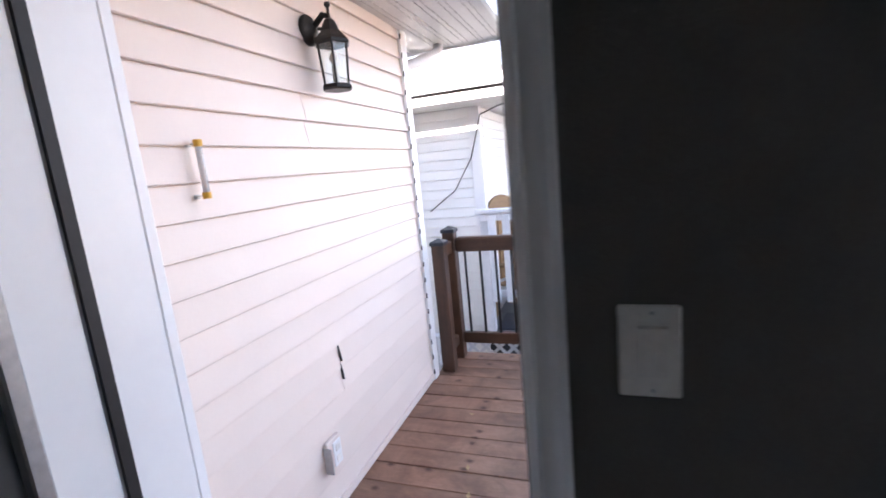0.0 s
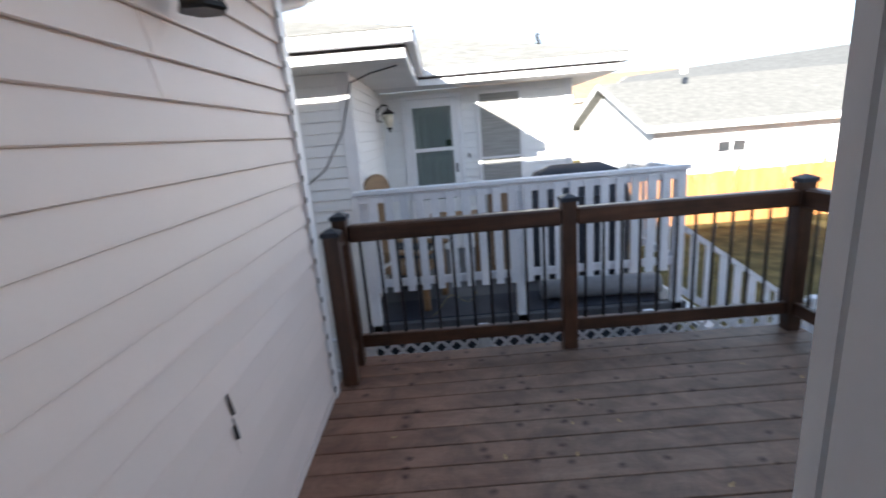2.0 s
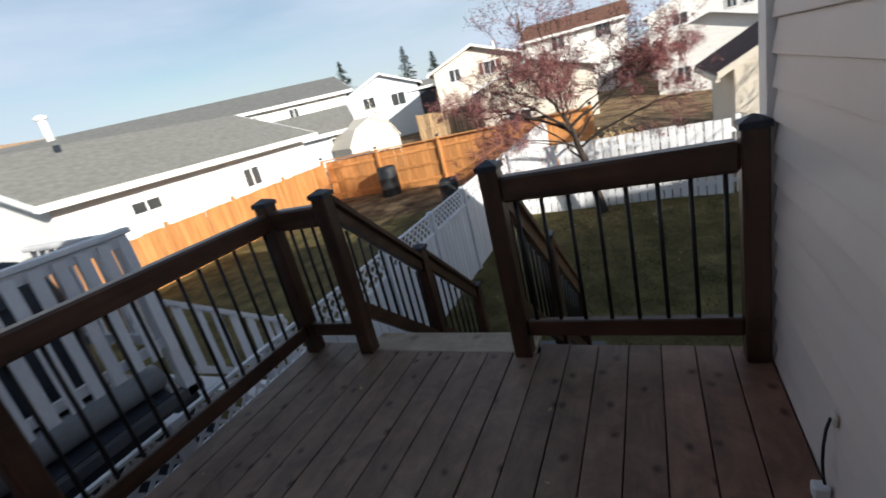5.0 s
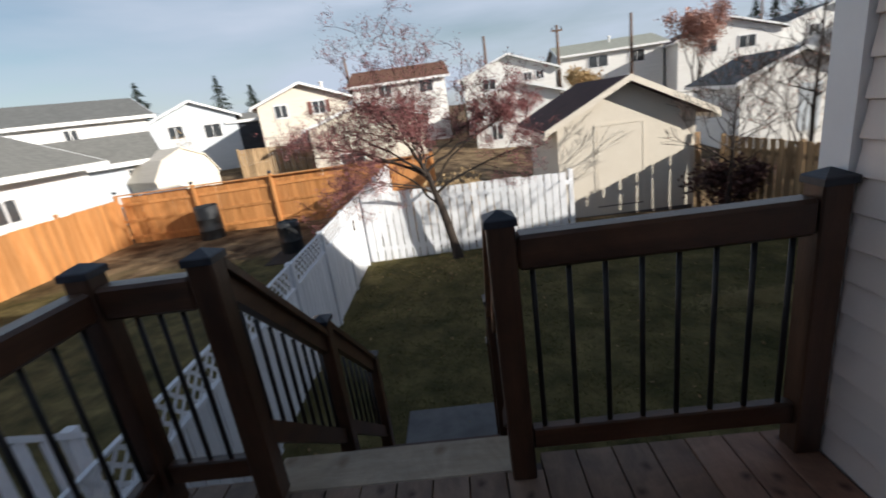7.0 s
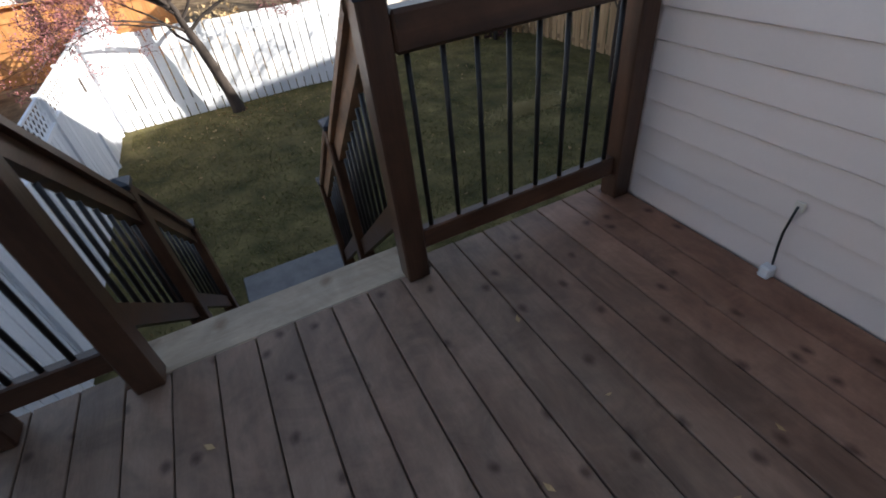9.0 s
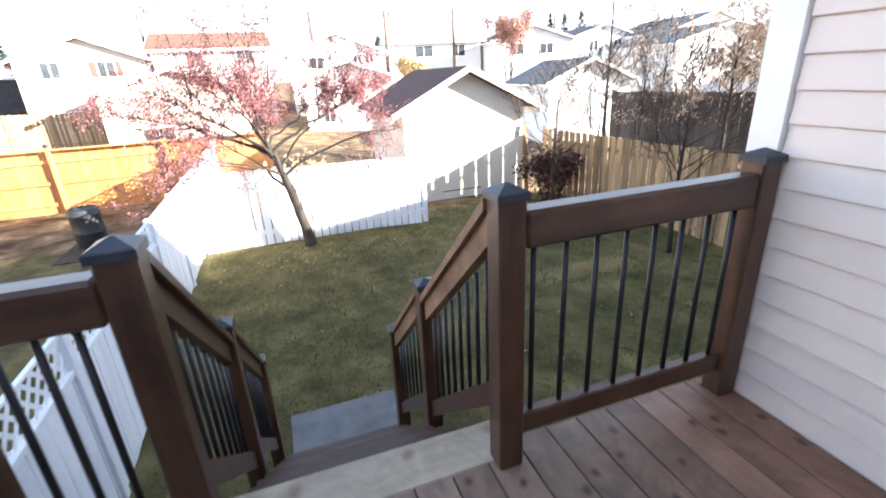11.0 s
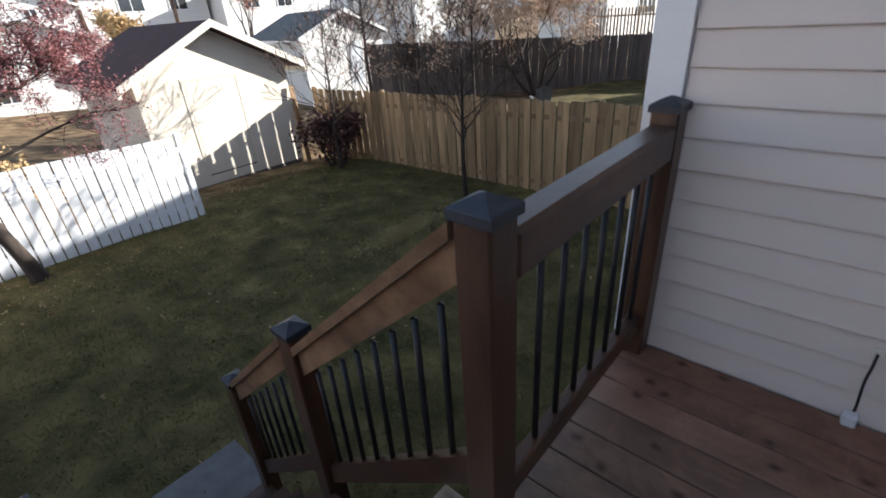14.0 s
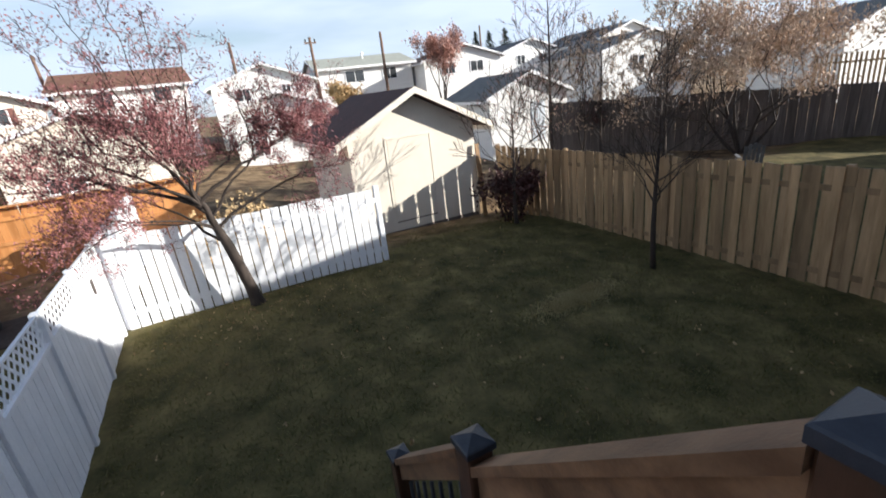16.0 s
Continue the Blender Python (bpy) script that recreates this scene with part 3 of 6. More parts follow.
solid("ceiling", boxes((-0.0, 2.92, -4.02, -0.145, 2.382, 2.46)), INSIDE, "plain ceiling inside", "ceiling")

# unseen window, added with its wall opening to brighten the room
win = thing("added_window", "unseen white framed window added to light the room behind the door", "window", kind="structure")
part("frame", boxes((2.95, 3.03, -2.9, -2.85, 0.8, 2.05), (2.95, 3.03, -1.05, -1.0, 0.8, 2.05), (2.95, 3.03, -2.85, -1.05, 0.8, 0.85), (2.95, 3.03, -2.85, -1.05, 2.0, 2.05)), WHITE, win)
pane = part("pane", boxes((2.985, 2.991, -2.85, -1.05, 0.85, 2.0)), CLEAR, win)
pane.visible_shadow = False

# door frame and the open door
frame_t = thing("door_frame", "white painted frame of the back door", "door frame", kind="structure")
for x0, x1, name in ((DL - 0.03, DL, "jamb"), (DR, DR + 0.03, "jamb")):
    part(name, boxes((x0, x1, -0.15, 0.012, -0.02, DTOP + 0.0), chamfer=0.002), WHITE, frame_t)
part("head", boxes((DL - 0.03, DR + 0.03, -0.15, 0.012, DTOP + 0.002, DTOP + 0.03)), WHITE, frame_t)
for s, x in ((-1, DL), (1, DR)):
    part("brickmould", boxes((min(x, x + s * 0.055) + s * 0.0, max(x, x + s * 0.055), 0.013, 0.045, -0.02, DTOP + 0.055), chamfer=0.004), WHITE, frame_t)
    part("weatherstrip", boxes((min(x - s * 0.010, x), max(x - s * 0.010, x), -0.152, -0.128, 0.0, DTOP)) if s < 0 else boxes((x - 0.003, x, -0.142, -0.104, 0.0, DTOP)), RUBBER, frame_t, "black rubber weatherstrip")
cas = bmesh.new()
bm_prism(cas, [(DR + 0.008, -0.157, 0), (DR + 0.008, -0.168, 0), (DR + 0.018, -0.173, 0), (DR + 0.023, -0.169, 0), (DR + 0.040, -0.172, 0), (DR + 0.051, -0.178, 0), (DR + 0.061, -0.176, 0), (DR + 0.063, -0.157, 0)], (0, 0, 0), (0, 0, 2.12))
part("casing", cas, WHITE, frame_t, "white profiled casing inside")
part("strike_plate", boxes((DR - 0.0025, DR, -0.135, -0.098, 0.98, 1.10), chamfer=0.001), BRASS, frame_t, "worn brass strike plate")
part("threshold", boxes((DL, DR, -0.15, 0.05, -0.018, 0.004), chamfer=0.003), STEEL, frame_t)

door = thing("door_1", "open white back door with a glazed upper panel", "door", at=(DL + 0.002, -0.158, 0))
part("slab", boxes((-0.045, 0.0, -0.86, -0.72, 0.01, 2.05), (-0.045, 0.0, -0.118, 0.0, 0.01, 2.05), (-0.045, 0.0, -0.72, -0.118, 1.93, 2.05), (-0.045, 0.0, -0.72, -0.118, 0.01, 0.90), chamfer=0.002), WHITE, door)
part("lite_frame", boxes((-0.055, 0.010, -0.142, -0.110, 0.87, 1.96), (-0.055, 0.010, -0.73, -0.70, 0.87, 1.96), (-0.055, 0.010, -0.70, -0.142, 0.87, 0.905), (-0.055, 0.010, -0.70, -0.142, 1.925, 1.96), chamfer=0.004), STEEL, door, "grey moulded frame round the glass")
part("pane", boxes((-0.026, -0.020, -0.70, -0.142, 0.905, 1.925)), DARKGLASS, door, "dark reflecting glass")
door.rotation_euler = (0, 0, radians(-4))

switch = thing("light_switch", "white rocker light switch on the dark wall", "light switch")
bm = boxes((1.190, 1.263, -0.163, -0.157, 1.168, 1.290), chamfer=0.003)
part("plate", bm, PLASTIC, switch)
bm = bmesh.new()
bm_prism(bm, [(1.213, -0.1635, 1.196), (1.213, -0.168, 1.198), (1.213, -0.165, 1.229), (1.213, -0.170, 1.262), (1.213, -0.1635, 1.264)], (0, 0, 0), (0.034, 0, 0))
part("rocker", bm, PLASTIC, switch)
for z in (1.178, 1.280):
    part("screw", boxes((1.228, 1.232, -0.1642, -0.163, z - 0.002, z + 0.002)), STEEL, switch)

# ---- things on the west wall ----
lan = thing("wall_lantern", "dark bronze wall lantern with clear glass panes", "wall lantern", at=(0.008, 1.08, 1.975))
lan.scale = (1.1, 1.1, 1.1)
bm = bmesh.new()
bm_lathe(bm, [(0.058, -0.001), (0.058, 0.010), (0.048, 0.020), (0.030, 0.026), (0.012, 0.040)], seg=18)
bmesh.ops.rotate(bm, verts=bm.verts, matrix=Matrix.Rotation(radians(90), 3, "Y"))
bmesh.ops.translate(bm, verts=bm.verts, vec=(0, 0, 0.12))
part("backplate", bm, LANTERN, lan, smooth=True)
bm = bmesh.new()
bm_tube(bm, [(0.02, 0, 0.12), (0.05, 0, 0.145), (0.075, 0, 0.165), (0.096, 0, 0.155), (0.10, 0, 0.13), (0.10, 0, 0.11)], [0.011, 0.012, 0.012, 0.012, 0.011, 0.010], 10)
bm_tube(bm, [(0.02, 0, 0.10), (0.05, 0, 0.055), (0.08, 0, 0.075), (0.075, 0, 0.11), (0.05, 0, 0.12)], [0.007] * 5, 8)
part("arm", bm, LANTERN, lan, smooth=True)
bm = bmesh.new()
bm_lathe(bm, [(0.010, 0.205), (0.014, 0.195), (0.006, 0.185), (0.008, 0.150), (0.02, 0.140), (0.032, 0.118), (0.038, 0.100), (0.062, 0.075), (0.072, 0.062), (0.074, 0.052), (0.066, 0.048)][::-1], (0.10, 0), 6)
part("roof", bm, LANTERN, lan)
bm = bmesh.new()
bm_lathe(bm, [(0.055, -0.118), (0.064, -0.112), (0.060, -0.100), (0.054, -0.096)], (0.10, 0), 6)
part("base", bm, LANTERN, lan)
for k in range(6):
    a = radians(60 * k)
    bm = bmesh.new()
    x0, y0 = 0.10 + 0.052 * math.cos(a), 0.052 * math.sin(a)
    x1, y1 = 0.10 + 0.062 * math.cos(a), 0.062 * math.sin(a)
    bm_tube(bm, [(x0, y0, -0.098), (x1, y1, 0.05)], [0.0045, 0.0045], 6)
    part("rib", bm, LANTERN, lan)
    b = radians(60 * k + 60)
    bm = bmesh.new()
    q = [(0.10 + r * math.cos(c), r * math.sin(c), z) for r, c, z in ((0.050, a, -0.097), (0.050, b, -0.097), (0.060, b, 0.05), (0.060, a, 0.05))]
    bm_prism(bm, q, (0, 0, 0), (-0.0015 * math.cos((a + b) / 2), -0.0015 * math.sin((a + b) / 2), 0))
    pane = part("pane", bm, CLEAR, lan, "clear bevelled glass")
    pane.visible_shadow = False
bm = bmesh.new()
bm_lathe(bm, [(0.012, -0.096), (0.012, -0.03), (0.008, -0.02), (0.018, 0.0), (0.010, 0.022), (0.003, 0.035)], (0.10, 0), 12)
part("bulb", bm, MILK, lan, "candle bulb", smooth=True)

th = thing("thermometer", "clear tube outdoor thermometer with amber ends", "thermometer", at=(0.008, 0.345, 1.458))
th.scale = (0.84, 0.84, 0.84)
bm = bmesh.new()
bm_tube(bm, [(0.036, 0.016, 0.01), (0.036, 0.016, 0.19)], [0.012, 0.012], 14)
part("tube", bm, TUBE, th, smooth=True)
for z in (0.0, 0.187):
    bm = bmesh.new()
    bm_tube(bm, [(0.036, 0.016, z - 0.008), (0.036, 0.016, z + 0.016)], [0.0155, 0.0155], 14)
    part("end_cap", bm, YELLOW, th, "amber plastic end cap")
    part("bracket", boxes((0.0, 0.030, 0.010, 0.020, z + 0.002, z + 0.005), (0.0, 0.003, -0.010, 0.016, z - 0.007, z + 0.009)), STEEL, th)
    bm = bmesh.new()
    bm_tube(bm, [(0.002, -0.003, z), (0.006, -0.003, z)], [0.004, 0.003], 8)
    part("screw", bm, STEEL, th)
marks = bmesh.new()
for k in range(16):
    bm_box(marks, 0.0472, 0.0486, 0.012, 0.020, 0.022 + k * 0.010, 0.0235 + k * 0.010)
part("scale_marks", marks, CABLE, th)

out = thing("outdoor_outlet", "white outdoor outlet on a raised block in the siding", "outlet", at=(0.006, 0.815, 0.275))
part("block", boxes((0.0, 0.020, -0.055, 0.045, -0.075, 0.075), chamfer=0.004), SIDING, out)
part("plate", boxes((0.020, 0.026, -0.020, 0.040, -0.058, 0.058), chamfer=0.002), WHITE, out)
for z in (-0.026, 0.026):
    part("socket", boxes((0.026, 0.029, -0.006, 0.026, z - 0.016, z + 0.016), chamfer=0.002), PLASTIC, out)
part("open_lid", boxes((0.004, 0.044, -0.066, -0.060, -0.062, 0.062), chamfer=0.002), STEEL, out, "grey hinged lid standing open")

# cable out of the north wall
cab = thing("wall_cable", "black cable looping out of the siding to a cap", "cable")
bm = bmesh.new()
bm_tube(bm, [(2.285, 0.006, 0.290), (2.286, 0.022, 0.288), (2.287, 0.030, 0.25), (2.290, 0.034, 0.19), (2.286, 0.036, 0.13), (2.282, 0.034, 0.085), (2.281, 0.030, 0.055)], [0.0042] * 7, 8)
part("lead", bm, CABLE, cab, smooth=True)
part("wall_boot", boxes((2.270, 2.300, 0.008, 0.020, 0.272, 0.306), chamfer=0.003), STUCCO_C, cab)
part("end_cap", boxes((2.265, 2.305, 0.018, 0.060, 0.002, 0.050), chamfer=0.006), WHITE, cab)

# ---- deck ----
PITCH, BOARD0 = 0.143, 0.014
deck = thing("deck", "stained cedar deck with boards laid lengthways", "deck", kind="structure")


def board_mesh(length):
    bm = bmesh.new()
    bm_box(bm, 0, length, 0.002, PITCH - 0.003, -0.038, 0.0, chamfer=0.003)
    return mesh_of("deck_board", bm, DECK)


me_b, me_s = board_mesh(3.085), board_mesh(3.000)
for k in range(18):
    y = BOARD0 + PITCH * k
    short = 1.05 < y + PITCH / 2 < 2.10
    piece("deck_board", me_s if short else me_b, deck, 0.004 + rnd.uniform(0, 0.004), y, rnd.uniform(-0.0015, 0.0015))
part("joist", boxes((0.0, 3.04, 0.05, 2.54, -0.24, -0.042)), STAIN_X, deck, "dark framing under the boards")
part("rim", boxes((3.042, 3.080, 0.05, 2.56, -0.24, -0.042), (0.0, 3.04, 2.542, 2.58, -0.24, -0.042)), STAIN_Y, deck)
for x, y in ((0.2, 2.4), (1.5, 2.4), (2.95, 2.4), (2.95, 1.2), (2.95, 0.2)):
    part("support_post", boxes((x - 0.045, x + 0.045, y - 0.045, y + 0.045, -1.75, -0.245)), STAIN_Z, deck)
# leaf bits and paint flecks on the boards
bits = bmesh.new()
for k in range(26):
    x, y, a = rnd.uniform(0.3, 2.9), rnd.uniform(0.2, 2.4), rnd.uniform(0, 6.28)
    s = rnd.uniform(0.006, 0.016)
    p = [(x + s * math.cos(a + i * 1.57) * (1.6 if i % 2 else 0.7), y + s * math.sin(a + i * 1.57) * (1.6 if i % 2 else 0.7), 0.003 + 0.004 * (i % 2)) for i in range(4)]
    bits.faces.new([bits.verts.new(q) for q in p])
solid("dry_leaf_bits", bits, LEAF_G, "small dry leaf bits scattered on the deck", "leaves", kind="stuff")
solid("stair_nosing", boxes((3.008, 3.215, 1.050, 2.115, -0.040, -0.002), chamfer=0.006), NEWWOOD, "pale new plank at the head of the stairs", "plank")


# ---- railing ----
def post_mesh(h0, h1):
    bm = bmesh.new()
    bm_box(bm, -0.0455, 0.0455, -0.0455, 0.0455, h0, h1 - 0.045, chamfer=0.006)
    return mesh_of("post_shaft", bm, STAIN_Z)


def cap_mesh():
    bm = bmesh.new()
    h, s, t = -0.048, 0.053, 0.022
    a = [bm.verts.new((x * s, y * s, h)) for x, y in ((-1, -1), (1, -1), (1, 1), (-1, 1))]
    b = [bm.verts.new((x * s, y * s, h + t)) for x, y in ((-1, -1), (1, -1), (1, 1), (-1, 1))]
    c = [bm.verts.new((x * s * 0.93, y * s * 0.93, h + t + 0.004)) for x, y in ((-1, -1), (1, -1), (1, 1), (-1, 1))]
    d = [bm.verts.new((x * 0.004, y * 0.004, 0.0)) for x, y in ((-1, -1), (1, -1), (1, 1), (-1, 1))]
    for lo, hi in ((a, b), (b, c), (c, d)):
        for i in range(4):
            bm.faces.new((lo[i], lo[(i + 1) % 4], hi[(i + 1) % 4], hi[i]))
    bm.faces.new(d)
    bm.faces.new(a[::-1])
    return mesh_of("post_cap", bm, CAP)


CAPMESH = cap_mesh()
SHAFT = post_mesh(0.0, 1.04)
rail = thing("deck_railing", "brown-stained timber railing with thin black balusters and capped posts", "railing")


def post(parent, x, y, top=1.04, base=0.0, capped=True):
    if base == 0.0 and top == 1.04:
        ob = piece("post", SHAFT, parent, x, y, 0.0)
        z = top
    else:
        ob = piece("post", post_mesh(base, top), parent, x, y, 0.0)
        z = top
    if capped:
        c = new("cap", CAPMESH)
        c.parent = ob
        c.location = (0, 0, z)
        tagged(c, "black pyramid post cap")
    return ob


X_R, Y_R = 3.0, 2.5
post(rail, 0.085, 2.245, 0.99)
post(rail, 0.085, 2.50, 1.04, -0.04)
post(rail, 1.520, Y_R)
post(rail, X_R, Y_R)
post(rail, X_R, 2.075)
post(rail, X_R, 1.090)
post(rail, X_R, 0.066)


def run_x(x0, x1, y, count):
    part("top_rail", boxes((x0, x1, y - 0.044, y + 0.044, 0.845, 0.952), chamfer=0.012), STAIN_X, rail)
    part("bottom_rail", boxes((x0, x1, y - 0.022, y + 0.022, 0.118, 0.205), chamfer=0.006), STAIN_X, rail)
    for k in range(count):
        piece("baluster", BAL, rail, x0 + 0.062 + 0.1170 * k, y, 0.20)


def run_y(y0, y1, x, count):
    part("top_rail", boxes((x - 0.044, x + 0.044, y0, y1, 0.835, 0.955), chamfer=0.012), STAIN_Y, rail)
    part("bottom_rail", boxes((x - 0.022, x + 0.022, y0, y1, 0.118, 0.205), chamfer=0.006), STAIN_Y, rail)
    for k in range(count):
        y = y1 - (0.048 if count > 4 else 0.083) - (0.1195 if count > 4 else 0.083) * k
        piece("baluster", BAL, rail, x, y, 0.20)


def baluster_mesh(h):
    bm = bmesh.new()
    bm_tube(bm, [(0, 0, 0.0), (0, 0, h)], [0.0095, 0.0095], 10)
    return mesh_of("baluster", bm, BLACK, True)


BAL = baluster_mesh(0.655)
run_x(0.132, 1.473, Y_R, 11)
run_x(1.567, 2.953, Y_R, 12)
run_y(2.122, 2.453, X_R, 3)
run_y(0.113, 1.043, X_R, 8)
part("short_rail", boxes((0.055, 0.115, 2.292, 2.452, 0.845, 0.935), chamfer=0.006), STAIN_Y, rail)
part("short_rail", boxes((0.065, 0.105, 2.292, 2.452, 0.118, 0.20), chamfer=0.006), STAIN_Y, rail)

# ---- stairs down to the lawn ----
stairs = thing("stairs", "timber stairs with sloping brown rails down to the lawn", "stairs", kind="structure")
RISE, RUN, N = 0.176, 0.214, 8
for k in range(1, N + 1):
    x = 3.19 + RUN * (k - 1)
    part("tread", boxes((x - 0.02, x + RUN + 0.012, 1.128, 2.037, -RISE * k - 0.038, -RISE * k), chamfer=0.004), STAIN_Y, stairs)
    if k < N:
        part("riser", boxes((x + RUN - 0.012, x + RUN + 0.006, 1.128, 2.037, -RISE * (k + 1) + 0.001, -RISE * k - 0.040)), STAIN_Y, stairs)
SL = 0.87


def sloped(x0, x1, z_at, y0, y1, thick):
    """A sloping timber whose upper edge is at z_at(x)."""
    bm = bmesh.new()
    bm_prism(bm, [(x0, 0, z_at(x0)), (x1, 0, z_at(x1)), (x1, 0, z_at(x1) - thick), (x0, 0, z_at(x0) - thick)], (0, y0, 0), (0, y1, 0))
    return bm


for y, up in ((1.100, 0.008), (2.075, 0.0)):
    for x, top, base in ((3.900, 0.358 + up, -0.95), (4.785, -0.392 + up, -1.60)):
        post(stairs, x, y, top, base)
    s = -1 if y < 1.5 else 1
    for x0, x1, f in ((3.048, 3.853, lambda x: 0.945 + 0.4 * up - SL * (x - 3.048)), (3.947, 4.738, lambda x: 0.243 + up - SL * (x - 3.947))):
        # worn light stain on the right; the left rail's shade is put into darker stain
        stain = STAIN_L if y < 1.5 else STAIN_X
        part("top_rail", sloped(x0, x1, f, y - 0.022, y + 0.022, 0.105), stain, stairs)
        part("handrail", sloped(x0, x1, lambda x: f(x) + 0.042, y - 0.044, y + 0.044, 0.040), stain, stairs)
        part("bottom_rail", sloped(x0, x1, lambda x: f(x) - 0.62, y - 0.020, y + 0.020, 0.11), STAIN_X, stairs)
        cnt = 8 if x0 < 3.5 else 7
        me_bs = baluster_mesh(0.50)
        for k in range(cnt):
            x = x0 + (x1 - x0) * (k + 0.8) / (cnt + 0.6)
            piece("baluster", me_bs, stairs, x, y, f(x) - 0.63)
    part("stringer", sloped(3.10, 4.95, lambda x: -0.005 - SL * (x - 3.0), y + (0.022 if s < 0 else -0.060), y + (0.060 if s < 0 else -0.022), 0.28), STAIN_X, stairs)
pad = thing("paving_slab", "grey concrete paving slab at the foot of the stairs", "paving slab")
part("slab", boxes((4.70, 5.57, 1.03, 2.005, -1.66, -1.555), chamfer=0.010), CONCRETE, pad)


# ---- fences ----
def board_fence(name, label, a, b, top_a, top_b, base_a, base_b, board, gap, mat, thick=0.018, dog=True, shadowbox=False, rails=2, posts=2.4, limit=400, capmat=None, post_up=0.05):
    """A fence of upright boards from a to b, with rails behind and posts."""
    f = thing(name, label, "fence")
    a, b = Vector((*a, 0)), Vector((*b, 0))
    length, d = (b - a).length, (b - a).normalized()
    nrm = Vector((-d.y, d.x, 0))
    ang = math.atan2(d.y, d.x)
    hts = {}
    n = int(length / (board + gap))
    for k in range(n):
        u = (k + 0.5) * (board + gap)
        t = u / length
        top, base = top_a + (top_b - top_a) * t, base_a + (base_b - base_a) * t
        h = round((top - base) / 0.02) * 0.02
        if h not in hts:
            bm = bmesh.new()
            c = min(0.025, board * 0.3) if dog else 0.0
            w = board / 2
            pts = [(-w, 0, 0), (w, 0, 0), (w, 0, h - c), (w - c, 0, h), (-w + c, 0, h), (-w, 0, h - c)] if dog else [(-w, 0, 0), (w, 0, 0), (w, 0, h), (-w, 0, h)]
            bm_prism(bm, pts, (0, -thick / 2, 0), (0, thick / 2, 0))
            hts[h] = mesh_of("board", bm, mat)
        off = nrm * ((0.0 if not shadowbox or k % 2 else 0.034) + rnd.uniform(-0.003, 0.003))
        p = a + d * u + off
        piece("board", hts[h], f, 0, 0, 0, Matrix.Translation((p.x, p.y, base + rnd.uniform(-0.008, 0.008))) @ Matrix.Rotation(ang + rnd.uniform(-0.015, 0.015), 4, "Z") @ Matrix.Rotation(rnd.uniform(-0.006, 0.006), 4, "Y"))
    for r in range(rails):
        bm = bmesh.new()
        ra, rb = a + nrm * (0.012 + 0.0), b + nrm * 0.012
        za = base_a + (top_a - base_a) * (0.16 + 0.66 * r / max(1, rails - 1))
        zb = base_b + (top_b - base_b) * (0.16 + 0.66 * r / max(1, rails - 1))
        bm_prism(bm, [(ra.x, ra.y, za), (ra.x + nrm.x * 0.034, ra.y + nrm.y * 0.034, za), (ra.x + nrm.x * 0.034, ra.y + nrm.y * 0.034, za + 0.085), (ra.x, ra.y, za + 0.085)], (0, 0, 0), (rb.x - ra.x, rb.y - ra.y, zb - za))
        part("rail", bm, mat, f)
    m = max(1, round(length / posts))
    for k in range(m + 1):
        t = k / m
        p = a + d * (length * t) + nrm * 0.085
        top, base = top_a + (top_b - top_a) * t + post_up, base_a + (base_b - base_a) * t - 0.1
        part("post", boxes((p.x - 0.045, p.x + 0.045, p.y - 0.045, p.y + 0.045, base, top), chamfer=0.006), mat, f)
    return f


# white fence along the lot line, with a lattice top
WF_Y, WF_TOP = 3.25, -0.13
wf = thing("lattice_fence", "white painted board fence with a diagonal lattice top", "fence")
TILT = 0.014
wf.rotation_euler = (0, 0, TILT)
wf.location = (3.25 * math.sin(TILT), 3.25 - 3.0 * math.sin(TILT) - 3.25 * math.cos(TILT), 0)
bmw = bmesh.new()
bm_box(bmw, -0.0640, 0.0640, -0.010, 0.010, 0.0, 1.17, chamfer=0.003)
me_w = mesh_of("board", bmw, WHITE_WOOD)
k = 0
x = -0.4
while x < 16.0:
    piece("board", me_w, wf, x, WF_Y + rnd.uniform(-0.002, 0.002), -1.62 + rnd.uniform(-0.01, 0.01))
    x += 0.140
part("lattice_rail", boxes((-0.5, 16.1, WF_Y - 0.030, WF_Y + 0.030, -0.455, -0.415), (-0.5, 16.1, WF_Y - 0.018, WF_Y + 0.018, WF_TOP - 0.026, WF_TOP), chamfer=0.004), WHITE_WOOD, wf)
part("back_rail", boxes((-0.5, 16.1, WF_Y + 0.012, WF_Y + 0.05, -1.40, -1.31)), WHITE_WOOD, wf)


def lattice(x0, x1, z0, z1, y, step, w, mat, parent, label=""):
    """Two crossed layers of thin slats, cut to a frame."""
    bm = bmesh.new()
    h = z1 - z0
    for layer, s in ((0, 1), (1, -1)):
        yy = y + (0.004 if layer else -0.004)
        c = x0 - h
        while c < x1 + h:
            u0, u1 = c, c + h
            za, zb = (z0, z1) if s > 0 else (z1, z0)
            lo, hi = max(u0, x0), min(u1, x1)
            if hi - lo > 0.01:
                fa, fb = (lo - u0) / h, (hi - u0) / h
                pa, pb = za + (zb - za) * fa, za + (zb - za) * fb
                bm_prism(bm, [(lo, yy, pa - w / 2), (hi, yy, pb - w / 2), (hi, yy, pb + w / 2), (lo, yy, pa + w / 2)], (0, -0.003, 0), (0, 0.003, 0))
            c += step
    return part("lattice", bm, mat, parent, label)


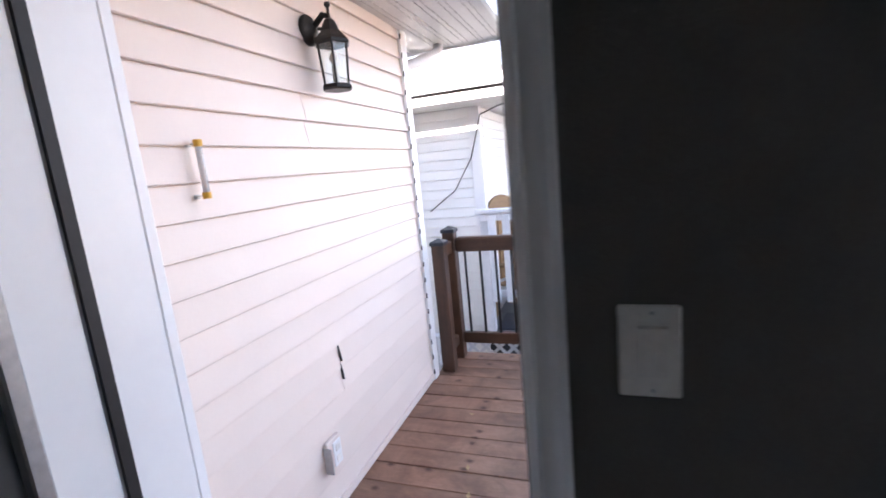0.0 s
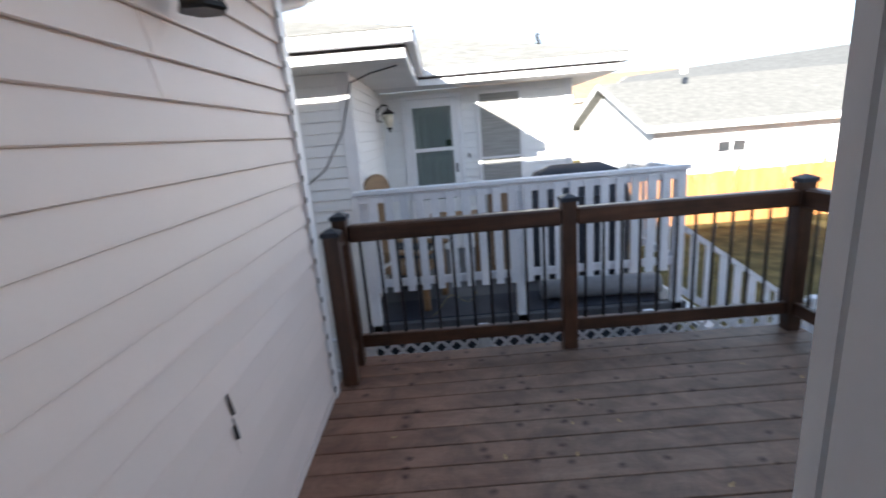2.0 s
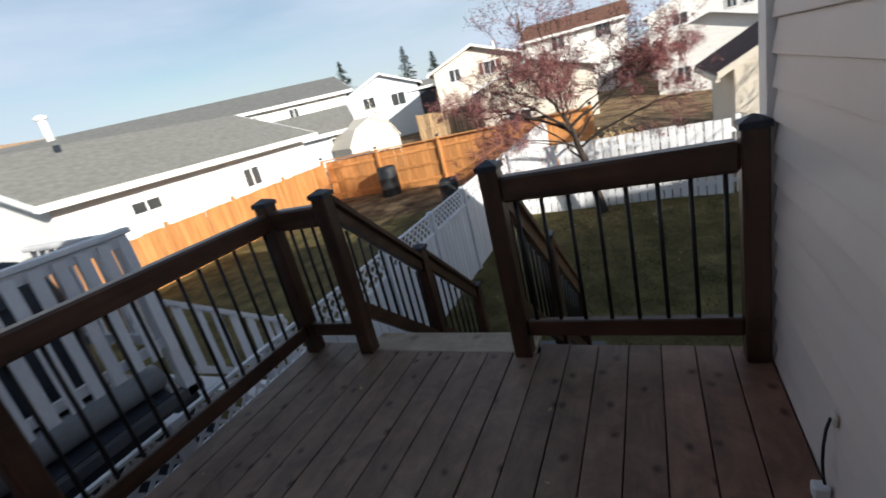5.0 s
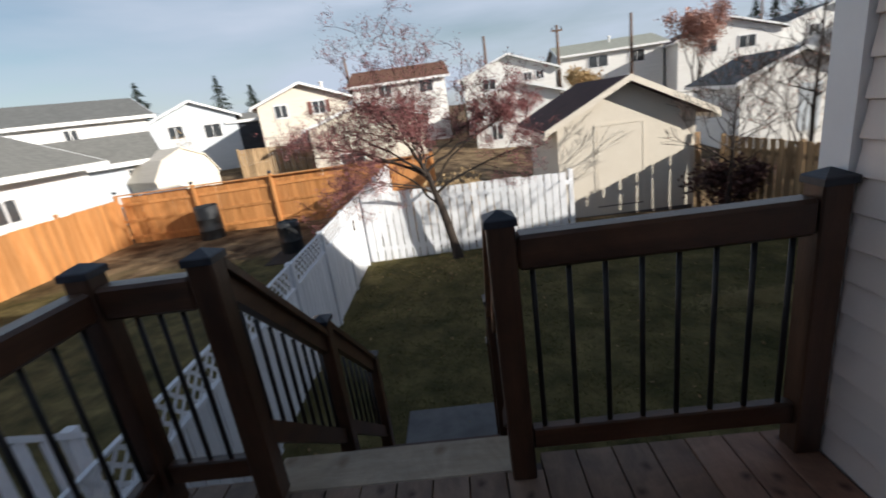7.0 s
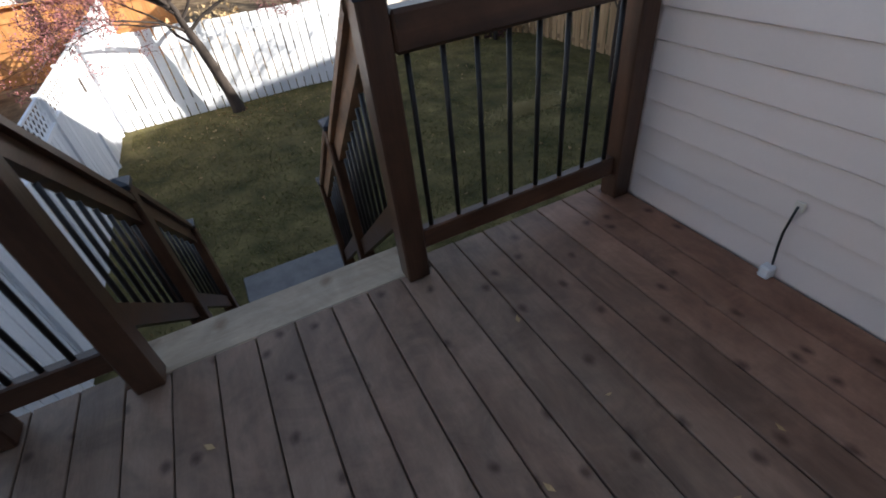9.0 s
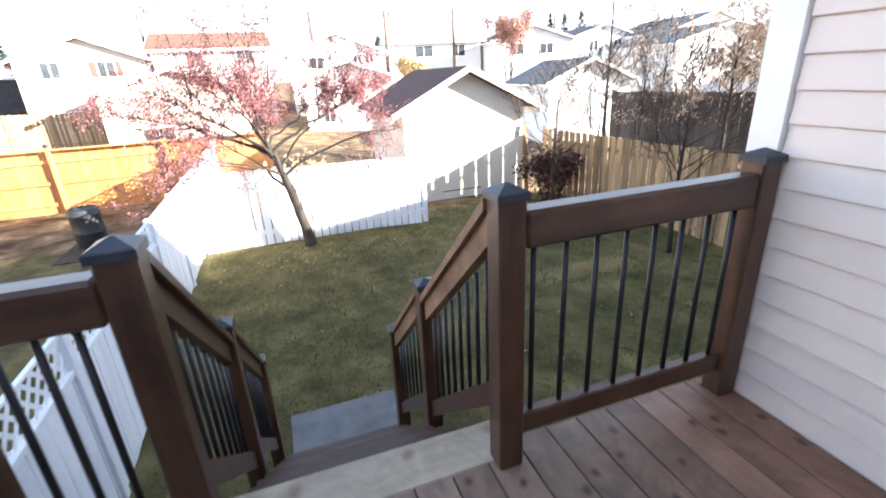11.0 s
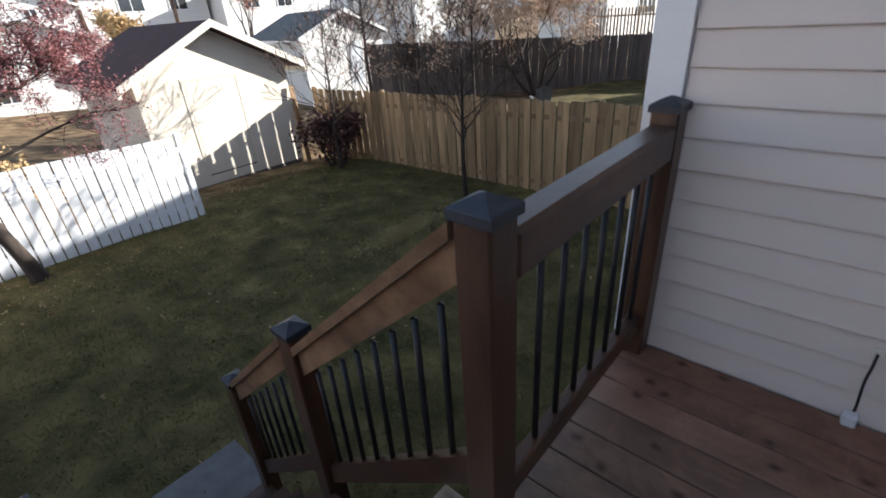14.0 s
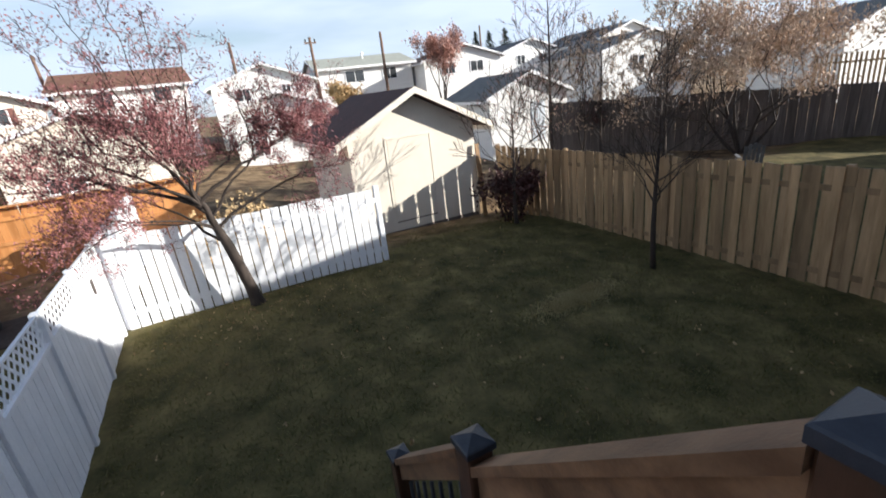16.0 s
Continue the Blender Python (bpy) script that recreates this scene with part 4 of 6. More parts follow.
px = [-0.4, 1.0, 2.4, 3.8, 5.2, 6.6, 8.0, 9.4, 10.75, 12.1, 13.45, 14.8, 16.1]
for a, b in zip(px, px[1:]):
    lattice(a + 0.045, b - 0.045, -0.412, WF_TOP - 0.037, WF_Y, 0.130, 0.042, WHITE_WOOD, wf)
for x in px:
    part("post", boxes((x - 0.045, x + 0.045, WF_Y - 0.042, WF_Y + 0.048, -1.75, WF_TOP + 0.012), chamfer=0.005), WHITE_WOOD, wf)
solid("fence_latch", boxes((10.02, 10.06, WF_Y + 0.058, WF_Y + 0.086, -0.66, -0.44), chamfer=0.004), OLDWOOD, "brown wooden latch on the white fence", "latch", kind="")
board_fence("board_fence", "white painted close-board fence across the end of the lawn", (10.91, 3.29), (10.98, -1.07), -0.14, -0.23, -1.645, -1.69, 0.132, 0.020, WHITE_WOOD, dog=False, posts=4.3, post_up=0.04)
board_fence("cedar_fence", "new cedar fence of overlapping upright boards", (13.45, -5.40), (3.1, -5.69), -0.24, -0.13, -2.16, -1.91, 0.112, 0.013, TAN, dog=False, shadowbox=True, posts=2.4, post_up=0.03)
orange = board_fence("cedar_fence", "orange-stained cedar fence along the neighbouring yard", (16.25, 2.0), (16.2, 12.4), 0.02, -0.05, -1.62, -1.72, 0.150, 0.004, ORANGE, dog=False, rails=3, posts=2.45, post_up=0.10)
board_fence("cedar_fence", "orange-stained cedar fence along the neighbouring yard", (4.2, 12.3), (16.2, 12.4), -0.22, -0.10, -1.75, -1.75, 0.150, 0.004, ORANGE, dog=False, rails=3, posts=2.45, post_up=0.10)
part("cap", boxes((16.08, 16.30, 2.0, 12.4, 0.0, 0.03)), ORANGE, orange)
for k in range(5):
    part("post_cap", boxes((16.06, 16.17, 2.0 + 2.6 * k - 0.055, 2.0 + 2.6 * k + 0.055, 0.09, 0.17), chamfer=0.015), CAP, orange, "black solar post cap")
board_fence("picket_fence", "weathered tan picket fence before the cream house", (28.6, 13.9), (30.2, 9.6), 0.55, 0.35, -1.3, -1.4, 0.16, 0.03, TAN, posts=2.3)
board_fence("old_fence", "weathered dark brown fence behind the next yard", (20.2, -13.2), (10.0, -20.0), 0.18, -0.10, -2.2, -2.4, 0.154, 0.003, OLDWOOD, posts=2.4, post_up=0.08)
board_fence("old_fence", "weathered dark brown fence behind the next yard", (10.0, -20.0), (-2.0, -25.0), -0.10, -0.2, -2.4, -2.4, 0.154, 0.003, OLDWOOD, posts=2.4, post_up=0.08)
board_fence("picket_fence", "sunlit grey picket fence on the slope", (15.5, -25.5), (7.4, -27.2), 0.85, 0.78, -1.6, -1.6, 0.09, 0.09, TAN, posts=2.6)


# ---- neighbour's house beyond the fence ----
nb = thing("neighbour_house", "white vinyl-sided bungalow with a grey shingled roof", "house")
part("wall", boxes((-7.0, -0.106, 4.42, 4.56, -1.8, 2.113)), SIDING_N, nb)
part("wall", boxes((-0.24, -0.10, 4.562, 6.96, -1.8, 2.113)), SIDING_N, nb)
part("wall", boxes((-0.10, 2.80, 6.966, 7.10, -1.8, 2.113), (2.66, 2.80, 7.10, 9.0, -1.8, 2.113)), SIDING_N, nb)


def course_n(length, along):
    return siding_mesh("siding_course", length, along, 0.112, SIDING_N)


me1, me2, me3 = course_n(3.0, "x"), course_n(2.38, "y"), course_n(2.90, "x")
for k in range(32):
    z = -1.475 + 0.112 * k
    piece("siding_course", me1, nb, m=Matrix.Translation((-0.10, 4.42, z)) @ Matrix.Rotation(math.pi, 4, "Z"))
    piece("siding_course", me2, nb, -0.10, 4.57, z)
    piece("siding_course", me3, nb, m=Matrix.Translation((2.80, 6.966, z)) @ Matrix.Rotation(math.pi, 4, "Z"))
part("corner_trim", boxes((-0.20, -0.078, 4.395, 4.42, -1.5, 2.11), (-0.104, -0.078, 4.42, 4.50, -1.5, 2.11)), WHITE, nb)
part("corner_trim", boxes((2.72, 2.825, 6.94, 6.965, -1.5, 2.11), (2.80, 2.825, 6.965, 7.05, -1.5, 2.11)), WHITE, nb)
for b in ((-7.2, 0.50, 3.84, 4.42), (-0.10, 0.50, 4.42, 6.30), (-0.10, 3.30, 6.30, 6.96), (2.80, 3.30, 6.96, 9.1)):
    part("soffit", boxes((*b, 2.115, 2.135)), SOFFIT, nb)
for b in ((-7.2, 0.52, 3.815, 3.84), (0.50, 0.525, 3.84, 6.28), (0.52, 3.32, 6.265, 6.30), (3.30, 3.325, 6.30, 9.1)):
    part("fascia", boxes((*b, 2.110, 2.190)), WHITE, nb)
for b in ((-7.2, 0.60, 3.72, 3.81), (0.53, 0.615, 3.812, 6.178), (0.617, 3.42, 6.18, 6.262), (3.33, 3.415, 6.265, 9.1)):
    gutter = part("gutter", boxes((*b, 2.215, 2.302), chamfer=0.01), WHITE, nb, "white metal gutter")
    part("lip", boxes((b[0] - 0.008, b[1] + 0.008, b[2] - 0.008, b[3] + 0.008, 2.303, 2.315)), WHITE, gutter)


for b in ((-7.2, 0.49, 3.85, 3.88), (0.45, 0.49, 3.88, 6.31), (0.49, 3.26, 6.31, 6.34), (3.26, 3.29, 6.34, 9.1)):
    part("sub_fascia", boxes((*b, 2.136, 2.325)), OLDWOOD, nb)


def shingle_slope(p0, p1, p2, p3, rows, parent, mat, thick=0.009, tab=0.30):
    """Overlapping rows of shingle tabs on the quad p0 p1 (eave) p2 p3 (ridge)."""
    p0, p1, p2, p3 = (Vector(p) for p in (p0, p1, p2, p3))
    n = (p1 - p0).cross(p3 - p0).normalized()
    bm = bmesh.new()
    for r in range(rows):
        a0, a1 = p0.lerp(p3, r / rows), p1.lerp(p2, r / rows)
        b0, b1 = p0.lerp(p3, min(1, (r + 1.05) / rows)), p1.lerp(p2, min(1, (r + 1.05) / rows))
        m = max(1, int((a1 - a0).length / tab))
        for k in range(m):
            u, v = max(0.0, (k - 0.5 * (r % 2)) / m), min(1.0, (k + (0.985 if k < m - 1 or r % 2 == 0 else 1.5) - 0.5 * (r % 2)) / m)
            lift = thick * rnd.uniform(0.6, 1.0)
            q = [a0.lerp(a1, u) + n * lift, a0.lerp(a1, v) + n * lift, b0.lerp(b1, v) + n * 0.002, b0.lerp(b1, u) + n * 0.002]
            w = [a0.lerp(a1, u), a0.lerp(a1, v)]
            vs = [bm.verts.new(c) for c in q + w]
            bm.faces.new(vs[:4])
            bm.faces.new((vs[0], vs[4], vs[5], vs[1]))
    return tagged(part("shingles", bm, mat, parent), kind="stuff")


# roof slopes: hip of the left wing, and the slope over the door
RIDGE = (-2.57, 6.90, 3.34)
shingle_slope((0.61, 3.72, 2.325), (0.61, 6.20, 2.325), (-2.57, 9.40, 3.34), RIDGE, 22, nb, SHINGLE)
shingle_slope((-7.2, 3.72, 2.325), (0.61, 3.72, 2.325), RIDGE, (-7.2, 6.9, 3.34), 22, nb, SHINGLE)
shingle_slope((0.60, 6.18, 2.325), (3.42, 6.18, 2.325), (0.5, 9.1, 3.27), (-2.3, 9.1, 3.27), 22, nb, SHINGLE)
shingle_slope((3.42, 6.18, 2.325), (3.42, 9.14, 2.325), (0.5, 9.14, 3.27), (0.5, 9.1, 3.27), 18, nb, SHINGLE)
bm = bmesh.new()
bm_prism(bm, [(-7.2, 0, 2.32), (0.40, 0, 2.32), (-2.6, 0, 3.32), (-7.2, 0, 3.32)], (0, 6.95, 0), (0, 9.14, 0))
part("roof_deck", bm, SHINGLE, nb)

# neighbour's door and window
nd = thing("door_2", "white storm door with curtained glass panes", "door")
part("frame", boxes((0.22, 0.285, 6.90, 6.955, -0.10, 2.05), (1.065, 1.13, 6.90, 6.955, -0.10, 2.05), (0.285, 1.065, 6.90, 6.955, 1.985, 2.05), chamfer=0.005), WHITE, nd)
part("leaf", boxes((0.29, 0.385, 6.905, 6.945, -0.08, 1.98), (0.965, 1.06, 6.905, 6.945, -0.08, 1.98), (0.385, 0.965, 6.905, 6.945, 1.86, 1.98), (0.385, 0.965, 6.905, 6.945, 1.20, 1.255), (0.385, 0.965, 6.905, 6.945, -0.08, 0.45), chamfer=0.004), WHITE, nd)
part("curtain", boxes((0.385, 0.965, 6.935, 6.948, 0.45, 1.86)), CURTAIN, nd, "pale grey-green curtain behind the glass")
for z0, z1 in ((0.45, 1.20), (1.255, 1.86)):
    pane = part("pane", boxes((0.385, 0.965, 6.918, 6.923, z0, z1)), CLEAR, nd)
    pane.visible_shadow = False
part("handle", boxes((1.00, 1.02, 6.865, 6.903, 0.86, 1.00), chamfer=0.004), BLACK, nd)
part("sticker", boxes((0.86, 0.945, 6.9155, 6.917, 1.27, 1.36)), NEEDLE, nd, "small green sticker on the glass")
nw = thing("window_1", "tall sliding window with a grey screen", "window")
part("frame", boxes((1.36, 1.41, 6.91, 6.955, 0.05, 2.05), (2.01, 2.06, 6.91, 6.955, 0.05, 2.05), (1.41, 2.01, 6.91, 6.955, 1.99, 2.05), (1.41, 2.01, 6.91, 6.955, 0.05, 0.11), chamfer=0.004), WHITE, nw)
part("screen", boxes((1.41, 2.01, 6.928, 6.945, 0.11, 1.99)), BLIND, nw)
part("meeting_rail", boxes((1.41, 2.01, 6.918, 6.927, 1.02, 1.05)), WHITE, nw)
solid("doorbell", boxes((1.20, 1.225, 6.93, 6.955, 1.06, 1.13), chamfer=0.003), BLACK, "small black doorbell beside the door", "doorbell", kind="")
nl = thing("wall_lantern", "ornate dark wall lantern with milky glass", "wall lantern", at=(-0.085, 6.35, 1.80))
bm = bmesh.new()
bm_tube(bm, [(0.0, 0, -0.02), (0.03, 0, 0.06), (0.09, 0, 0.11), (0.15, 0, 0.10), (0.16, 0, 0.06)], [0.012] * 5, 8)
bm_tube(bm, [(0.0, 0, -0.09), (0.06, 0, -0.12), (0.09, 0, -0.06), (0.05, 0, -0.02)], [0.008] * 4, 8)
part("arm", bm, LANTERN, nl, smooth=True)
part("backplate", boxes((0.0, 0.015, -0.03, 0.03, -0.12, 0.06), chamfer=0.004), LANTERN, nl)
bm = bmesh.new()
bm_lathe(bm, [(0.035, -0.20), (0.065, -0.12), (0.075, -0.02)], (0.16, 0), 14)
part("globe", bm, MILK, nl, "milky glass globe", smooth=True)
bm = bmesh.new()
bm_lathe(bm, [(0.090, -0.02), (0.085, 0.0), (0.04, 0.03), (0.015, 0.05), (0.01, 0.07)], (0.16, 0), 14)
part("roof", bm, LANTERN, nl, smooth=True)
bm = bmesh.new()
bm_lathe(bm, [(0.006, -0.27), (0.016, -0.255), (0.012, -0.235), (0.035, -0.22), (0.038, -0.20)], (0.16, 0), 14)
part("finial", bm, LANTERN, nl, smooth=True)
drop = thing("service_cable", "thin black cable hanging from the eave across the siding", "cable")
bm = bmesh.new()
bm_tube(bm, [(0.42, 4.15, 2.10), (0.15, 4.30, 2.07), (-0.06, 4.37, 2.01), (-0.11, 4.375, 1.85), (-0.20, 4.375, 1.55), (-0.42, 4.375, 1.20), (-0.75, 4.375, 0.97)], [0.007] * 7, 6)
part("lead", bm, CABLE, drop, smooth=True)

# neighbour's deck, railing and stairs
ndk = thing("neighbour_deck", "grey vinyl deck with dark edge beside the white house", "deck", kind="structure")
part("surface", boxes((-0.08, 3.10, 4.03, 6.93, -0.44, -0.38)), GREYVINYL, ndk)
part("edge", boxes((-0.10, 3.12, 4.00, 4.03, -0.46, -0.382), chamfer=0.004), GREYVINYL, ndk)
part("skirt", boxes((-0.08, 3.10, 4.10, 4.14, -1.7, -0.46)), COVER, ndk)
solid("deck_mat", boxes((0.02, 3.06, 4.06, 4.62, -0.378, -0.368), chamfer=0.003), COVER, "dark rubber mat along the edge of the grey deck", "mat", kind="")
nr = thing("deck_railing", "white painted wooden railing with square pickets", "railing")
part("top_rail", boxes((-0.10, 3.08, 3.945, 4.055, 0.955, 0.995), (-0.06, 3.04, 3.975, 4.0, 0.87, 0.953), chamfer=0.005), WHITE_WOOD, nr)
part("bottom_rail", boxes((-0.06, 3.04, 4.005, 4.030, 0.02, 0.10), chamfer=0.004), WHITE_WOOD, nr)
me_p = mesh_of("picket", boxes((-0.040, 0.040, -0.010, 0.010, -0.02, 0.93), chamfer=0.003), WHITE_WOOD)
for k in range(21):
    piece("picket", me_p, nr, 0.08 + k * 0.146, 3.962, 0.0)
for x in (-0.02, 1.46, 3.02):
    part("post", boxes((x - 0.045, x + 0.045, 4.000, 4.090, -0.46, 0.954), chamfer=0.005), WHITE_WOOD, nr)
part("side_rail", boxes((3.00, 3.06, 4.10, 5.4, 0.93, 0.975)), WHITE_WOOD, nr)
part("side_rail", boxes((3.015, 3.045, 4.10, 5.4, 0.03, 0.10)), WHITE_WOOD, nr)
for k in range(9):
    piece("picket", me_p, nr, m=Matrix.Translation((3.06, 4.20 + k * 0.146, 0.0)) @ Matrix.Rotation(math.pi / 2, 4, "Z"))
ns = thing("neighbour_stairs", "white painted stair railing going down to the yard", "stairs", kind="structure")
f = lambda x: 0.36 - 0.75 * (x - 3.12)
part("handrail", sloped(3.07, 4.15, f, 3.96, 4.06, 0.05), WHITE_WOOD, ns)
part("low_rail", sloped(3.07, 4.15, lambda x: f(x) - 0.62, 4.0, 4.04, 0.08), WHITE_WOOD, ns)
for k in range(7):
    x = 3.16 + 0.15 * k
    part("picket", boxes((x - 0.035, x + 0.035, 3.975, 3.995, f(x) - 0.68, f(x) - 0.04)), WHITE_WOOD, ns)
for x in (4.12,):
    part("post", boxes((x - 0.045, x + 0.045, 4.0, 4.09, -1.6, f(x) + 0.03)), WHITE_WOOD, ns)
for k in range(6):
    part("tread", boxes((3.12 + 0.22 * k, 3.36 + 0.22 * k, 4.1, 5.3, -0.60 - 0.18 * k, -0.56 - 0.18 * k)), WHITE_WOOD, ns)

# covered barbecue, chair, roll and clutter on the neighbour's deck
bbq = thing("barbecue", "barbecue under a black vinyl cover", "barbecue")
bm = bmesh.new()
NU, NV = 28, 14
ring = []
for j in range(NV + 1):
    v = j / NV
    row = []
    for i in range(NU):
        a = 2 * math.pi * i / NU
        ca, sa = math.cos(a), math.sin(a)
        ex = 0.35
        ux, uy = math.copysign(abs(ca) ** ex, ca), math.copysign(abs(sa) ** ex, sa)
        z = -0.36 + 1.36 * v
        taper = 1.0 if v < 0.62 else max(0.05, (1 - ((v - 0.62) / 0.38) ** 2) ** 0.5)
        wob = 1 + 0.03 * math.sin(5 * a + 3 * v) * (1 - v)
        row.append(bm.verts.new((2.36 + 0.62 * ux * (1.0 if v < 0.62 else 0.45 + 0.55 * taper) * wob, 5.25 + 0.30 * uy * taper * wob, z if v < 1 else 0.985)))
    ring.append(row)
for p, q in zip(ring, ring[1:]):
    for i in range(NU):
        bm.faces.new((p[i], p[(i + 1) % NU], q[(i + 1) % NU], q[i]))
bm.faces.new(ring[-1])
bm.faces.new(ring[0][::-1])
part("cover", bm, COVER, bbq, smooth=True)
bm = bmesh.new()
bm_tube(bm, [(1.95, 4.94, 0.62), (2.65, 4.94, 0.62)], [0.012, 0.012], 8)
part("handle_bulge", bm, COVER, bbq)
roll = thing("tarpaulin_roll", "grey tarpaulin rolled up and lying on the deck", "tarpaulin")
bm = bmesh.new()
bm_tube(bm, [(1.72, 4.32, -0.253), (2.2, 4.33, -0.253), (2.6, 4.30, -0.258), (2.96, 4.28, -0.255)], [0.10, 0.115, 0.108, 0.112], 16)
part("roll", bm, GREYROLL, roll, smooth=True)
chair = thing("garden_chair", "honey-coloured wooden armchair with an arched back", "chair", at=(-0.04, 4.50, -0.38))
chair.rotation_euler = (0, 0, radians(68))
chair.scale = (1.0, 1.0, 1.055)
for x in (-0.03, 0.50):
    part("leg", boxes((x, x + 0.06, -0.60, -0.54, 0.0, 0.60), chamfer=0.004), HONEY, chair)
    part("leg", boxes((x, x + 0.06, 0.02, 0.08, 0.0, 0.95), chamfer=0.004), HONEY, chair)
    part("armrest", boxes((x - 0.03, x + 0.09, -0.66, 0.02, 0.602, 0.632), chamfer=0.006), HONEY, chair)
for k in range(5):
    part("seat_slat", boxes((-0.02, 0.55, -0.56 + 0.11 * k, -0.47 + 0.11 * k, 0.38, 0.405), chamfer=0.003), HONEY, chair)
for k in range(5):
    part("back_slat", boxes((0.035 + 0.10 * k, 0.115 + 0.10 * k, 0.012, 0.032, 0.42, 1.20), chamfer=0.004), HONEY, chair)
arch = bmesh.new()
bm_prism(arch, [(-0.03, 0, 1.15), (0.56, 0, 1.15)] + [(0.265 + 0.295 * math.cos(radians(a)), 0, 1.19 + 0.20 * math.sin(radians(a))) for a in range(0, 181, 15)], (0, 0.034, 0), (0, 0.066, 0))
part("back_rail", arch, HONEY, chair, "arched wooden top of the backrest")
bench = thing("side_table", "low brown wooden slatted table on the deck", "table", at=(0.86, 5.45, -0.38))
for k in range(4):
    part("slat", boxes((-0.30, 0.34, -0.20 + 0.11 * k, -0.11 + 0.11 * k, 0.80, 0.83), chamfer=0.003), HONEY, bench)
part("apron", boxes((-0.27, 0.31, -0.17, -0.14, 0.70, 0.798), (-0.27, 0.31, 0.14, 0.17, 0.70, 0.798)), HONEY, bench)
for x in (-0.27, 0.26):
    for y in (-0.135, 0.085):
        part("leg", boxes((x, x + 0.05, y, y + 0.05, 0.0, 0.798), chamfer=0.003), HONEY, bench)
boxx = thing("cardboard_box", "brown cardboard boxes stacked on the deck", "box")
part("carton", boxes((1.30, 1.68, 5.2, 5.6, -0.38, 0.35), chamfer=0.004), CARTON, boxx)
part("carton", boxes((1.33, 1.66, 5.22, 5.58, 0.352, 0.72), chamfer=0.004), CARTON, boxx)
bin_n = thing("flower_pot", "large black plant pot on the deck", "plant pot", at=(0.28, 5.35, -0.38))
bm = bmesh.new()
bm_lathe(bm, [(0.20, 0.0), (0.27, 0.46), (0.29, 0.48), (0.29, 0.53), (0.26, 0.53), (0.25, 0.46)], seg=20)
part("pot", bm, BARREL, bin_n, smooth=True)
bm = bmesh.new()
bm_lathe(bm, [(0.30, -0.0), (0.30, 0.02), (0.26, 0.03)], seg=20)
part("saucer", bm, BARREL, bin_n)
hose = solid("garden_hose", (lambda b: (bm_tube(b, [(0.55 + 0.25 * k * 0.25, 4.12 + 0.45 * math.sin(k * 0.5) ** 2 + 0.05 * k, -0.372) for k in range(9)], [0.006] * 9, 6), b)[1])(bmesh.new()), STRAW_YELLOW, "faded yellow garden hose lying across the deck", "hose", kind="", smooth=True)


